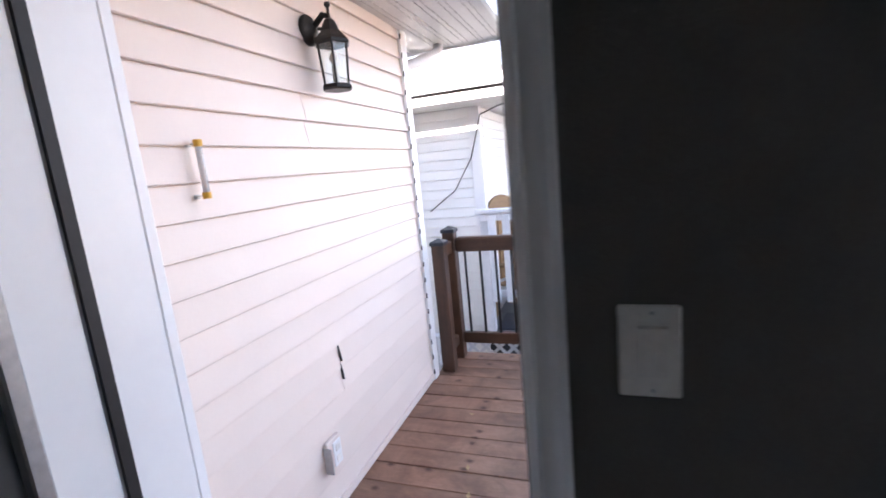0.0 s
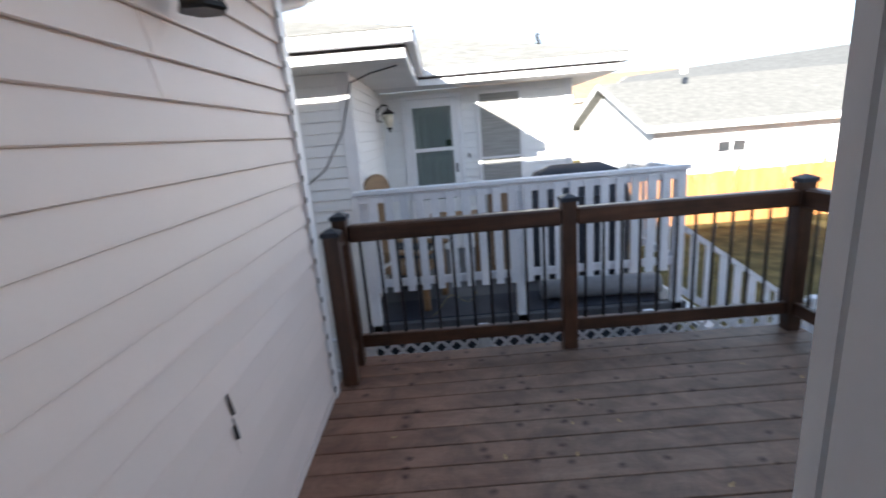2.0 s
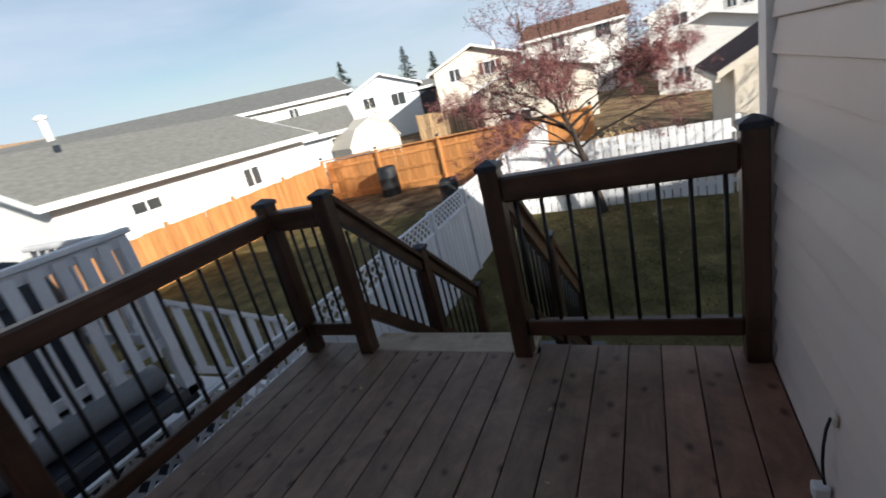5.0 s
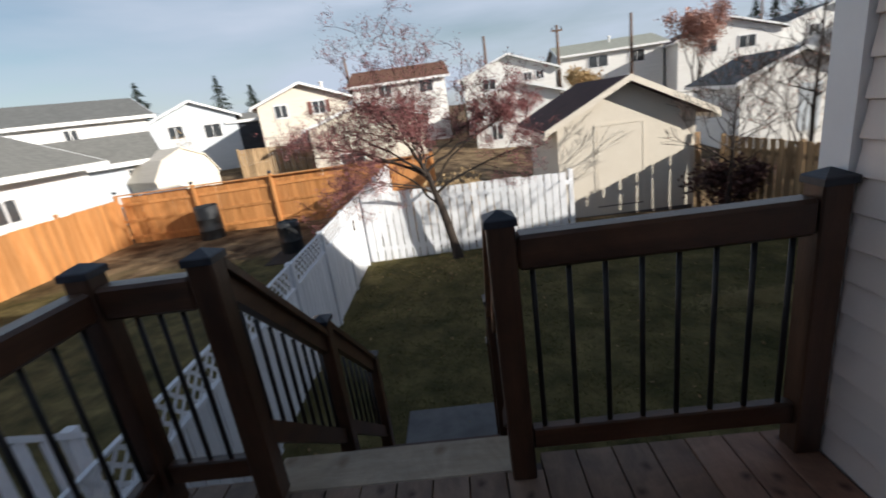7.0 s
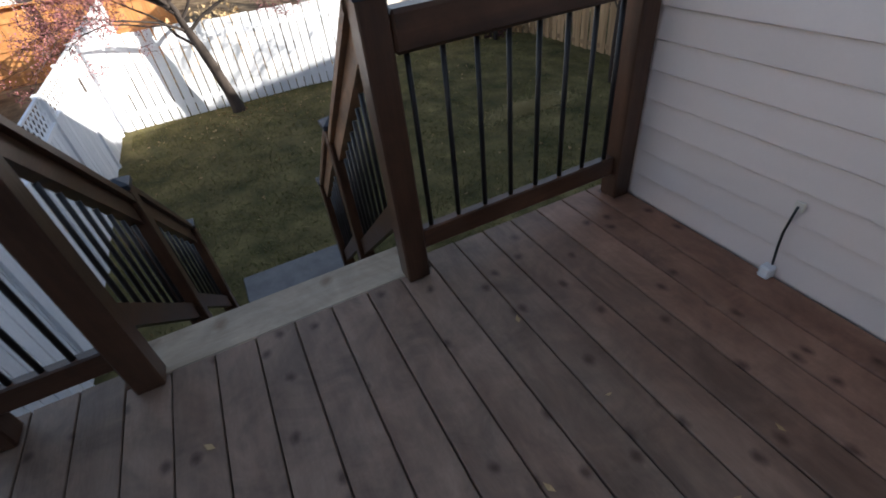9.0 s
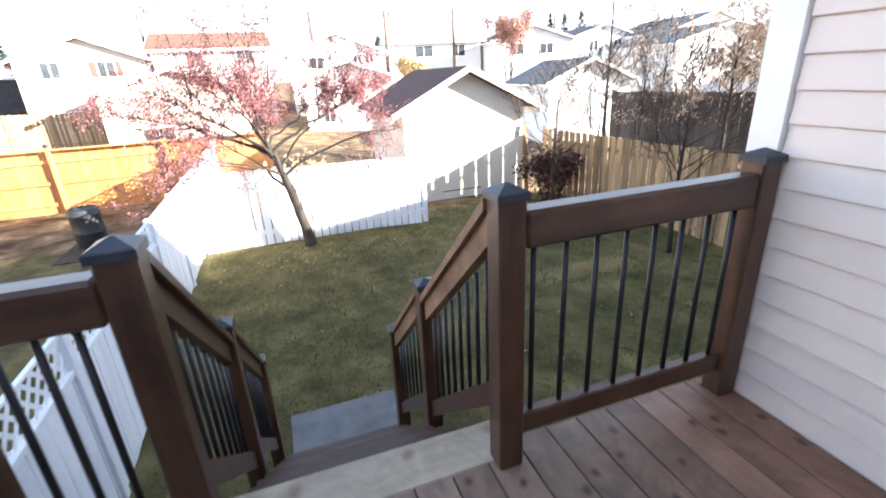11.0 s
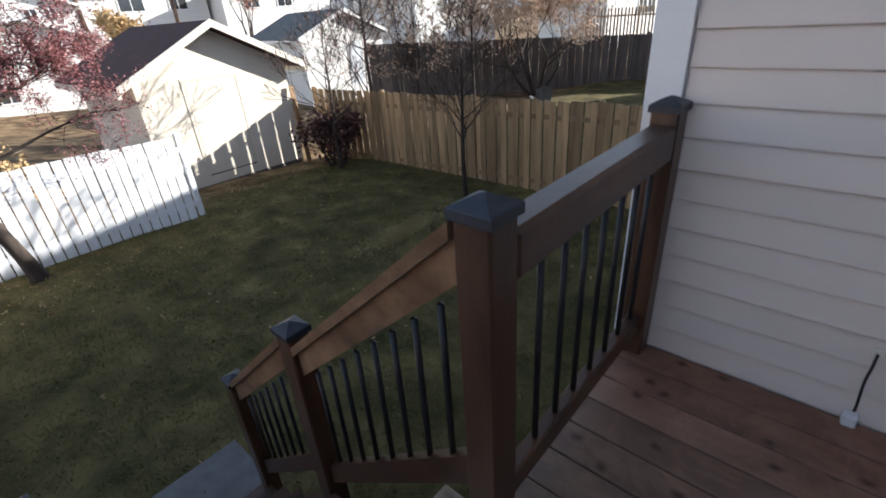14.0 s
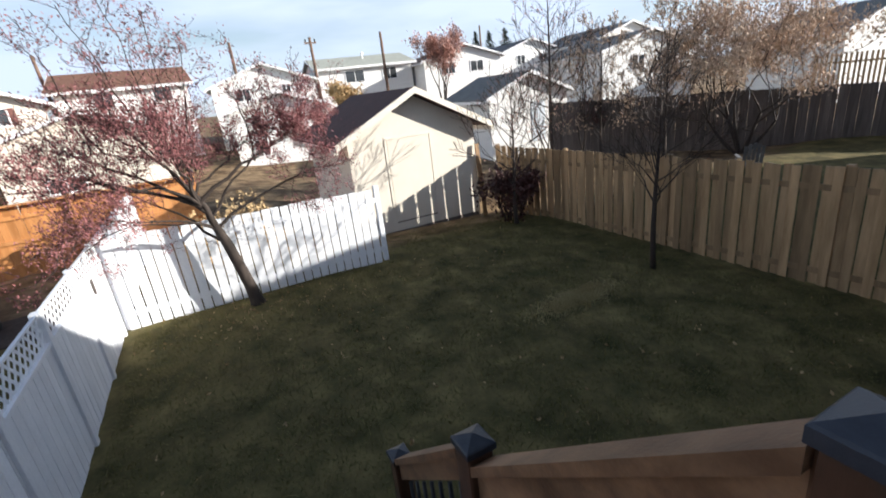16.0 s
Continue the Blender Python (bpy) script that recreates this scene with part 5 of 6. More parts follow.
# ---- houses and sheds round about ----
def gable_house(name, label, x, y, base, yaw, w, d, eave, ridge, wall, roof, front="gable", windows=(), over=0.4, category="house", trim=WHITE, parts=(), chimney=None):
    """A house whose front faces local -y. x, y: middle of the front at the ground; heights above base."""
    h = thing(name, label, category, at=(x, y, base))
    h.rotation_euler = (0, 0, radians(yaw))
    wl_, wr_ = -w / 2, w / 2
    bm = bmesh.new()
    low = -1.2
    if front == "gable":
        bm_prism(bm, [(wl_, 0, low), (wr_, 0, low), (wr_, 0, eave), (0, 0, ridge), (wl_, 0, eave)], (0, 0, 0), (0, d, 0))
    else:
        bm_prism(bm, [(wl_, 0, low), (wl_, d, low), (wl_, d, eave), (wl_, d / 2, ridge), (wl_, 0, eave)], (0, 0, 0), (w, 0, 0))
    part("wall", bm, wall, h)
    t = 0.14
    if front == "gable":
        s = (ridge - eave) / (w / 2)
        e = eave - s * over
        for sgn in (-1, 1):
            bm = bmesh.new()
            bm_prism(bm, [(sgn * (w / 2 + over), 0, e + 0.02), (0, 0, ridge + 0.02), (0, 0, ridge + t), (sgn * (w / 2 + over), 0, e + t)], (0, -over, 0), (0, d + over, 0))
            part("roof", bm, roof, h)
            bm = bmesh.new()
            bm_prism(bm, [(sgn * (w / 2 + over), 0, e + 0.0), (0, 0, ridge + 0.0), (0, 0, ridge + t + 0.015), (sgn * (w / 2 + over), 0, e + t + 0.015)], (0, -over - 0.03, 0), (0, -over - 0.002, 0))
            part("bargeboard", bm, trim, h)
            part("gutter", boxes((sgn * (w / 2 + over) - 0.05, sgn * (w / 2 + over) + 0.05, -over, d + over, e - 0.06, e + 0.08)), trim, h)
    else:
        s = (ridge - eave) / (d / 2)
        e = eave - s * over
        for y0, yr in ((-over, d / 2), (d + over, d / 2)):
            bm = bmesh.new()
            bm_prism(bm, [(0, y0, e + 0.02), (0, yr, ridge + 0.02), (0, yr, ridge + t), (0, y0, e + t)], (wl_ - over, 0, 0), (wr_ + over, 0, 0))
            part("roof", bm, roof, h)
        for sx in (wl_ - over - 0.03, wr_ + over + 0.002):
            for y0 in (-over, d + over):
                bm = bmesh.new()
                bm_prism(bm, [(0, y0, e - 0.02), (0, d / 2, ridge - 0.02), (0, d / 2, ridge + t + 0.012), (0, y0, e + t + 0.012)], (sx, 0, 0), (sx + 0.028, 0, 0))
                part("bargeboard", bm, trim, h)
        part("fascia", boxes((wl_ - over, wr_ + over, -over - 0.10, -over - 0.002, e - 0.06, e + 0.12)), trim, h)
    for u, z, ww, hh in windows:
        f = part("window", boxes((u - ww / 2 - 0.07, u - ww / 2, -0.06, 0.02, z - hh / 2 - 0.07, z + hh / 2 + 0.07), (u + ww / 2, u + ww / 2 + 0.07, -0.06, 0.02, z - hh / 2 - 0.07, z + hh / 2 + 0.07),
                                 (u - ww / 2, u + ww / 2, -0.06, 0.02, z + hh / 2, z + hh / 2 + 0.07), (u - ww / 2, u + ww / 2, -0.06, 0.02, z - hh / 2 - 0.07, z - hh / 2), (u - 0.025, u + 0.025, -0.05, 0.0, z - hh / 2, z + hh / 2)), trim, h)
        part("pane", boxes((u - ww / 2, u - 0.025, -0.025, -0.005, z - hh / 2, z + hh / 2), (u + 0.025, u + ww / 2, -0.025, -0.005, z - hh / 2, z + hh / 2)), DARKGLASS, f)
    for nm, m, b in parts:
        part(nm, boxes(b, chamfer=0.0), m, h)
    if chimney:
        cx, cy, cz = chimney
        bm = bmesh.new()
        bm_lathe(bm, [(0.10, cz - 0.6), (0.10, cz), (0.16, cz + 0.01), (0.16, cz + 0.10), (0.06, cz + 0.14)], (cx, cy), 12)
        part("flue", bm, STUCCO_W, h, "pale metal flue pipe")
    return h


# garden shed at the end of the lawn
shed = gable_house("garden_shed", "beige panelled garden shed with a dark maroon shingled roof", 13.72, -3.17, -2.05, -90, 3.5, 4.2, 2.52, 3.405, SHEDWALL, SHINGLE_P, over=0.38, category="shed", trim=STUCCO_C,
                   parts=(("door_trim", SHEDWALL, (-0.82, -0.76, -0.014, -0.001, 0.28, 2.45)), ("door_trim", SHEDWALL, (0.42, 0.48, -0.014, -0.001, 0.28, 2.45)), ("door_trim", SHEDWALL, (-0.76, 0.42, -0.014, -0.001, 2.39, 2.45)),
                          ("door", SHEDWALL, (-0.745, 0.405, -0.008, -0.001, 0.30, 2.38)), ("door_gap", OLDWOOD, (-0.76, 0.42, -0.008, -0.001, 0.27, 0.30)), ("skid", OLDWOOD, (-1.7, 1.7, -0.01, 0.15, -0.12, 0.06))))
leanp = solid("leaning_plank", boxes((-0.01, 0.02, -0.06, 0.06, 0.0, 2.0)), HONEY, "cedar plank leaning on the shed corner", "plank", kind="")
leanp.matrix_basis = Matrix.Translation((13.45, -4.93, -2.10)) @ Matrix.Rotation(radians(5), 4, "Y")

gar = gable_house("garage", "long white garage with a grey shingled roof", 12.25, 13.9, -1.75, 0, 9.9, 7.4, 2.95, 4.35, STUCCO_W, SHINGLE, front="eave", over=0.45, category="garage",
                  windows=((-2.6, 2.12, 0.9, 0.30), (1.6, 1.95, 0.75, 0.62)), chimney=(-3.0, 2.2, 5.1))
part("door", boxes((3.7, 4.55, -0.03, -0.001, 0.2, 2.2)), STUCCO_B, gar)
gable_house("garage", "pale blue garage with a weathered shingle roof", 20.3, 15.5, -1.7, -52, 3.3, 5.0, 2.7, 3.7, STUCCO_B, SHINGLE, front="eave", over=0.4, category="garage", windows=((0.9, 2.0, 0.5, 0.6),))
barn = thing("barn_shed", "cream garden shed with a shallow barn roof", "shed", at=(20.9, 12.6, -1.70))
bm = bmesh.new()
prof = [(-1.35, 0, 0), (1.35, 0, 0), (1.42, 0, 1.75), (0.95, 0, 2.45), (0.0, 0, 2.85), (-0.95, 0, 2.45), (-1.42, 0, 1.75)]
bm_prism(bm, prof, (0, 0, 0), (0, 3.0, 0))
part("wall", bm, STUCCO_C, barn)
for (xa, za), (xb, zb) in (((-1.5, 1.70), (-0.97, 2.47)), ((-0.97, 2.47), (0, 2.88)), ((0, 2.88), (0.97, 2.47)), ((0.97, 2.47), (1.5, 1.70))):
    bm = bmesh.new()
    bm_prism(bm, [(xa, 0, za), (xb, 0, zb), (xb, 0, zb + 0.06), (xa, 0, za + 0.06)], (0, -0.06, 0), (0, 3.1, 0))
    part("roof", bm, STUCCO_C, barn)
part("door", boxes((-0.55, 0.55, -0.02, -0.001, 0.1, 1.9)), STUCCO_C, barn)
barn.rotation_euler = (0, 0, radians(-28))
gable_house("house", "long white house with a mid-grey roof", 21.62, 27.38, -1.6, -45, 22.8, 9, 4.85, 6.15, STUCCO_W, SHINGLE_M, front="eave", windows=((1.5, 4.05, 1.2, 0.8), (4.9, 4.05, 0.6, 0.8), (7.6, 4.05, 0.6, 0.8)))
gable_house("house", "pale blue bungalow with a grey roof", 38.4, 21.3, -1.2, -61, 6.2, 9, 4.2, 5.5, STUCCO_B, SHINGLE, windows=((-1.4, 3.4, 1.0, 0.9), (1.2, 3.2, 1.2, 1.0)))
# carport opening is a flat black panel in place of its shaded interior
gable_house("carport", "white carport, the shade in its opening painted as a black panel", 40.6, 17.6, -1.2, -66, 3.4, 4.5, 3.7, 4.2, STUCCO_W, SHINGLE, front="eave", category="carport", parts=(("opening", COVER, (-1.3, 1.3, -0.02, 0.05, 0.3, 3.5)),))
hc = gable_house("house", "cream two-storey house with shuttered windows", 33.2, 10.9, -1.4, -74, 5.8, 10, 4.3, 5.4, STUCCO_C, SHINGLE_B, windows=((-1.45, 3.85, 0.75, 0.75), (1.0, 3.85, 0.75, 0.75), (-0.9, 1.0, 0.9, 0.5)), chimney=(1.5, 4, 5.6))
part("shutter", boxes((0.28, 0.55, -0.05, -0.001, 3.45, 4.25)), DARKWOOD, hc)
part("shutter", boxes((1.45, 1.72, -0.05, -0.001, 3.45, 4.25)), DARKWOOD, hc)
gable_house("garage", "cream garage with a brown roof", 28.2, 6.0, -1.5, -80, 6.4, 6, 2.6, 3.6, STUCCO_C, SHINGLE_B, windows=((-1.1, 0.75, 1.3, 0.55),), category="garage")
gable_house("house", "white house with a brown shingled roof", 41.2, 5.2, -1.0, -86, 7.6, 9, 4.8, 6.1, STUCCO_W, SHINGLE_B, front="eave", windows=((-1.2, 4.1, 1.0, 0.9), (2.2, 4.2, 1.1, 0.9)))
gable_house("house", "white gabled house with a pale roof", 43.2, -4.0, -1.0, -96, 7.8, 10, 4.25, 5.7, STUCCO_W, SHINGLE_L, windows=((-1.7, 3.6, 1.0, 0.8), (1.6, 3.8, 0.6, 0.6), (2.6, 3.8, 0.6, 0.6)), chimney=(0.2, 3, 6.0))
gable_house("garage", "white gabled garage with a pale roof", 33.2, -3.1, -1.4, -97, 5.6, 7, 2.75, 3.65, STUCCO_W, SHINGLE_L, windows=((-1.4, 0.6, 0.7, 0.9),), category="garage")
gable_house("house", "white two-storey house with a pale grey roof", 46.9, -13.9, -0.9, -95, 9.0, 9, 5.1, 6.2, STUCCO_W, SHINGLE_L, front="eave", windows=((-1.2, 4.25, 1.7, 0.95), (2.2, 4.25, 1.3, 0.95)), chimney=(0.5, 3, 6.4))
gable_house("house", "white gabled house with a dark maroon roof", 43.4, -22.4, -0.9, -96, 8.0, 10, 4.75, 5.95, STUCCO_W, SHINGLE_P, windows=((-1.6, 4.0, 1.3, 0.9), (1.4, 4.0, 1.3, 0.9)))
gable_house("house", "white gabled house with a charcoal roof", 45.4, -32.0, -0.9, -96, 8.4, 10, 4.75, 6.15, STUCCO_W, SHINGLE_D, windows=((-1.2, 4.2, 0.9, 0.9), (1.6, 4.2, 0.9, 0.9)))
gable_house("house", "white gabled house with a charcoal roof", 37.5, -38.0, -0.9, -96, 8.4, 10, 4.9, 6.3, STUCCO_W, SHINGLE_D, windows=((0.6, 4.3, 0.9, 0.9),))
gable_house("garage", "white gabled garage dappled with branch shadows", 21.5, -12.9, -1.9, -97, 4.3, 5.2, 2.55, 3.5, STUCCO_W, SHINGLE_M, category="garage", over=0.3, parts=(("door", STUCCO_B, (0.1, 0.85, -0.03, -0.001, 0.3, 2.2)),))
gable_house("house", "white house behind the trees", 27.0, -28.0, -1.4, -98, 8.0, 8, 3.9, 5.0, STUCCO_W, SHINGLE_D, windows=((-1.0, 3.0, 1.0, 0.9),))
gable_house("house", "cream house with a grey roof", 16.5, -36.0, -1.6, -100, 8.0, 6, 3.6, 5.0, STUCCO_W, SHINGLE_M, windows=((0.4, 2.4, 1.0, 1.2), (1.6, 2.4, 1.0, 1.2)))
gable_house("house", "tan-roofed house far behind the garage", 18.5, 36.0, -1.5, 5, 30, 9, 4.6, 6.55, STUCCO_C, SHINGLE_T, front="eave")
gable_house("house", "house next door on the sunny side", 5.0, -17.95, -1.8, 90, 11.0, 9.0, 4.38, 6.1, STUCCO_W, SHINGLE_D, front="eave")


# ---- trees ----
def grow(bm, p, d, length, r, depth, rng, tips, bend=0.25, up=0.06, split=(2, 3), spread=0.55, seg=6, shrink=0.70, thin=0.006):
    """A limb that bends and forks; its ends are gathered in tips."""
    pts, rad = [p.copy()], [r]
    steps = 4
    for i in range(steps):
        d = (d + Vector((rng.uniform(-1, 1), rng.uniform(-1, 1), rng.uniform(-1, 1))) * bend * 0.5 + Vector((0, 0, up))).normalized()
        p = p + d * (length / steps)
        pts.append(p.copy())
        rad.append(max(thin, r * (1 - 0.42 * (i + 1) / steps)))
        if depth <= 2:
            tips.append(p.copy())
    bm_tube(bm, pts, rad, seg if depth > 1 else 4, cap=False)
    if depth == 0:
        return
    for k in range(rng.randint(*split)):
        a = rng.uniform(0, 6.283)
        side = d.orthogonal().normalized()
        side = (Matrix.Rotation(a, 3, d) @ side).normalized()
        nd_ = (d * (1 - spread * 0.4) + side * spread * rng.uniform(0.7, 1.3)).normalized()
        q = pts[-1] if k < 2 else pts[-2]
        grow(bm, q.copy(), nd_, length * shrink * rng.uniform(0.8, 1.15), rad[-1] * rng.uniform(0.62, 0.85), depth - 1, rng, tips, bend, up, split, spread, seg, shrink, thin)


def leaf_mesh(tips, count, size, scatter, mat, rng, name="crown"):
    vs, fs = [], []
    for k in range(count):
        c = rng.choice(tips) + Vector((rng.gauss(0, scatter), rng.gauss(0, scatter), rng.gauss(0, scatter)))
        a, b = Vector((rng.gauss(0, 1), rng.gauss(0, 1), rng.gauss(0, 1))).normalized(), Vector((rng.gauss(0, 1), rng.gauss(0, 1), rng.gauss(0, 1)))
        b = (b - a * b.dot(a)).normalized()
        s = size * rng.uniform(0.6, 1.4)
        i = len(vs)
        vs += [c - a * s, c + b * s * 0.55 + a.cross(b) * s * 0.15, c + a * s, c - b * s * 0.55 + a.cross(b) * s * 0.15]
        fs.append((i, i + 1, i + 2, i + 3))
    me = bpy.data.meshes.new(name)
    me.from_pydata([tuple(v) for v in vs], [], fs)
    me.materials.append(mat)
    return me


def tree(label, at, stems, leaf=None, count=0, size=0.03, scatter=0.08, seed=1, depth=5, bend=0.25, up=0.06, spread=0.55, shrink=0.72, split=(2, 3), category="tree", name="tree"):
    """stems: (direction, length, radius) for each trunk."""
    rng = random.Random(seed)
    t = thing(name, label, category, at=at)
    bm, tips = bmesh.new(), []
    for d, length, r in stems:
        grow(bm, Vector((0, 0, -0.05)), Vector(d).normalized(), length, r, depth, rng, tips, bend, up, split, spread, 7, shrink)
    part("trunk", bm, BARK, t, smooth=True)
    if leaf is not None:
        ob = new("crown", leaf_mesh(tips, count, size, scatter, leaf, rng))
        ob.parent = t
        tagged(ob, kind="stuff")
    return t


# crabapple by the white fence: short leaning trunk, long arching limbs in a wide flat crown, thin shoots above
crab = thing("tree", "crabapple tree with a leaning trunk and dry red fruit", "tree", at=(10.55, 1.42, -1.66))
rng = random.Random(11)
bm = bmesh.new()
fork = Vector((0.0, 0.30, 1.42))
bm_tube(bm, [Vector(p) for p in ((0, 0, -0.06), (0.01, 0.0, 0.08), (0.0, 0.05, 0.40), (-0.03, 0.13, 0.80), (-0.01, 0.20, 1.12), (0, 0.30, 1.46))], [0.17, 0.115, 0.092, 0.085, 0.08, 0.062], 10)
leader = Vector((0.02, 0.52, 2.15))
bm_tube(bm, [fork, Vector((0.03, 0.36, 1.75)), leader], [0.062, 0.045, 0.026], 8)
low_tips, high = [], []


def limb(end, r, lift, twigs, tips, mesh, start=None, leaf_from=0.45):
    """A long limb that rises and then levels out towards end, with forking twigs along its outer part."""
    a, b = start or (fork.lerp(leader, rng.uniform(0.1, 0.95)) if end[2] > 2.3 else fork - Vector((0, 0.03, rng.uniform(0.0, 0.25)))), Vector(end)
    mid = a.lerp(b, 0.45) + Vector((rng.uniform(-0.1, 0.1), rng.uniform(-0.1, 0.1), lift))
    pts = []
    for k in range(9):
        u = k / 8
        p = a * (1 - u) ** 2 + mid * (2 * u * (1 - u)) + b * u * u
        pts.append(p + Vector((rng.gauss(0, 0.03), rng.gauss(0, 0.03), rng.gauss(0, 0.03))) * (1 if 0 < k < 8 else 0))
    bm_tube(mesh, pts, [max(0.005, r * (1 - 0.85 * k / 8)) for k in range(9)], 7, cap=False)
    for k in range(twigs):
        u = leaf_from + (1.0 - leaf_from) * (k + rng.random()) / twigs
        i = min(7, int(u * 8))
        p = pts[i].lerp(pts[i + 1], u * 8 - i)
        d = (pts[i + 1] - pts[i]).normalized()
        side = Vector((rng.gauss(0, 1), rng.gauss(0, 1), rng.gauss(0.25, 0.6))).normalized()
        grow(mesh, p, (d * 0.55 + side * 0.8).normalized(), rng.uniform(0.22, 0.42), max(0.005, r * 0.30 * (1.1 - u)), 2, rng, tips, 0.4, 0.05, (2, 3), 0.7, 5, 0.74, 0.0035)


for end, r, lift, twigs in (((0.25, 2.95, 2.62), 0.046, 0.42, 22), ((-0.55, 2.35, 2.45), 0.040, 0.40, 18), ((0.65, 2.30, 2.95), 0.040, 0.38, 16), ((0.55, 1.45, 3.05), 0.036, 0.30, 16), ((-0.15, 1.05, 3.05), 0.036, 0.25, 18),
                            ((-0.75, 0.75, 2.75), 0.034, 0.28, 16), ((0.80, 0.40, 2.90), 0.036, 0.26, 14), ((0.15, 0.55, 2.55), 0.030, 0.12, 16), ((0.30, -1.55, 2.95), 0.046, 0.10, 18), ((0.10, -1.15, 2.75), 0.036, 0.25, 10),
                            ((-0.25, -1.95, 2.12), 0.040, 0.42, 16), ((0.85, -0.75, 2.65), 0.034, 0.28, 12), ((-0.70, 1.75, 1.85), 0.030, 0.40, 14), ((-0.30, 2.45, 1.30), 0.024, 0.75, 12), ((0.80, 1.80, 2.20), 0.034, 0.38, 14)):
    limb(end, r * 0.72, lift * 0.9, twigs + 3, low_tips, bm)
red = [p for p in low_tips if (p - Vector((0.3, -1.5, 2.95))).length < 0.55]
for end, start in (((0.10, 1.35, 4.55), (0.0, 0.75, 2.6)), ((0.35, 0.95, 4.75), (0.2, 0.6, 2.5)), ((-0.2, 0.45, 4.35), (-0.1, 0.5, 2.4)), ((0.3, 1.75, 4.05), (0.3, 1.4, 2.7)), ((0.1, 0.10, 4.05), (0.1, 0.35, 2.3)), ((0.2, -0.45, 3.55), (0.2, -0.5, 2.3)), ((0.2, -0.95, 3.35), (0.2, -0.8, 2.5))):
    shoot = bmesh.new()
    limb(end, 0.016, 0.0, 9, high, shoot, Vector(start), 0.25)
    part("shoot", shoot, BARK, crab, smooth=True)
part("trunk", bm, BARK, crab, smooth=True)
ob = new("crown", leaf_mesh(low_tips + red * 3, 52000, 0.0155, 0.045, LEAF_R, rng))
ob.parent = crab
tagged(ob, "clusters of dull red fruit and curled leaves", kind="stuff")
ob = new("high_leaves", leaf_mesh(high, 5000, 0.018, 0.06, LEAF_R, rng))
ob.parent = crab
tagged(ob, kind="stuff")


def leader_tree(label, at, height, radius, first, count, reach, leaf, n_leaf, size, seed, lean=(0.02, 0.0)):
    """A young tree with one straight leader and thin rising side branches that fork."""
    rng = random.Random(seed)
    t = thing("tree", label, "tree", at=at)
    bm, tips = bmesh.new(), []
    pts = [Vector((lean[0] * u * height + 0.03 * math.sin(5 * u), lean[1] * u * height + 0.03 * math.cos(4 * u) - 0.03, height * u - 0.05)) for u in (0, 0.12, 0.25, 0.4, 0.55, 0.7, 0.85, 1.0)]
    bm_tube(bm, pts, [radius * (1.15 - u) for u in (0, 0.12, 0.25, 0.4, 0.55, 0.7, 0.85, 1.05)], 8)
    for k in range(count):
        u = first + (0.97 - first) * (k + rng.random()) / count
        i = min(6, int(u * 7))
        p = pts[0].lerp(pts[-1], u)
        a = k * 2.4 + rng.uniform(-0.4, 0.4)
        d = Vector((math.cos(a), math.sin(a), rng.uniform(0.45, 0.95))).normalized()
        grow(bm, p, d, reach * (1.15 - 0.7 * u) * rng.uniform(0.7, 1.2), radius * 0.46 * (1.2 - u), 3, rng, tips, 0.28, 0.07, (2, 3), 0.55, 5, 0.74, 0.005)
    part("trunk", bm, BARK, t, smooth=True)
    ob = new("crown", leaf_mesh(tips, n_leaf, size, 0.05, leaf, rng))
    ob.parent = t
    tagged(ob, kind="stuff")
    return t


leader_tree("young bare tree in front of the cedar fence", (7.6, -4.45, -1.82), 3.0, 0.044, 0.36, 18, 0.74, LEAF_D, 600, 0.016, 4)
leader_tree("small bare tree by the shed", (11.4, -4.5, -1.90), 3.0, 0.05, 0.34, 20, 0.85, LEAF_P, 600, 0.018, 8)
leader_tree("tall thin birch behind the cedar fence", (15.8, -9.4, -2.2), 6.5, 0.07, 0.3, 24, 1.2, LEAF_P, 500, 0.03, 12)
# sunlight on the twigs of these two is put in as beige leaves
leader_tree("thin tree before the old fence, beige leaves standing for sunlit twigs", (14.6, -13.8, -2.3), 5.5, 0.07, 0.2, 26, 1.3, LEAF_B, 4200, 0.045, 13)
leader_tree("thin tree before the old fence, beige leaves standing for sunlit twigs", (17.0, -13.0, -2.3), 4.6, 0.06, 0.2, 24, 1.2, LEAF_B, 3000, 0.045, 14)
tree("bare twiggy tree behind the cedar fence", (14.6, -8.2, -2.2), (((0.0, 0.1, 1), 1.5, 0.06), ((0.35, -0.3, 1), 1.4, 0.045), ((-0.3, 0.3, 1), 1.4, 0.045)), LEAF_P, 300, 0.025, 0.06, seed=9, depth=5, bend=0.25, up=0.10, spread=0.6, shrink=0.72, split=(2, 3))
rng = random.Random(3)
bush = thing("bush", "dark maroon bush in the corner by the shed", "bush", at=(11.9, -4.75, -2.0))
bush.scale = (1.25, 1.25, 1.2)
bm, tips = bmesh.new(), []
for k in range(9):
    a = k * 0.7
    grow(bm, Vector((0.1 * math.cos(a), 0.1 * math.sin(a), 0)), Vector((0.35 * math.cos(a), 0.35 * math.sin(a), 1)).normalized(), 0.55, 0.018, 2, rng, tips, 0.3, 0.05, (2, 3), 0.5, 5, 0.65)
part("stems", bm, BARK, bush)
ob = new("crown", leaf_mesh(tips, 2600, 0.042, 0.08, LEAF_D, rng))
ob.parent = bush
tagged(ob, kind="stuff")
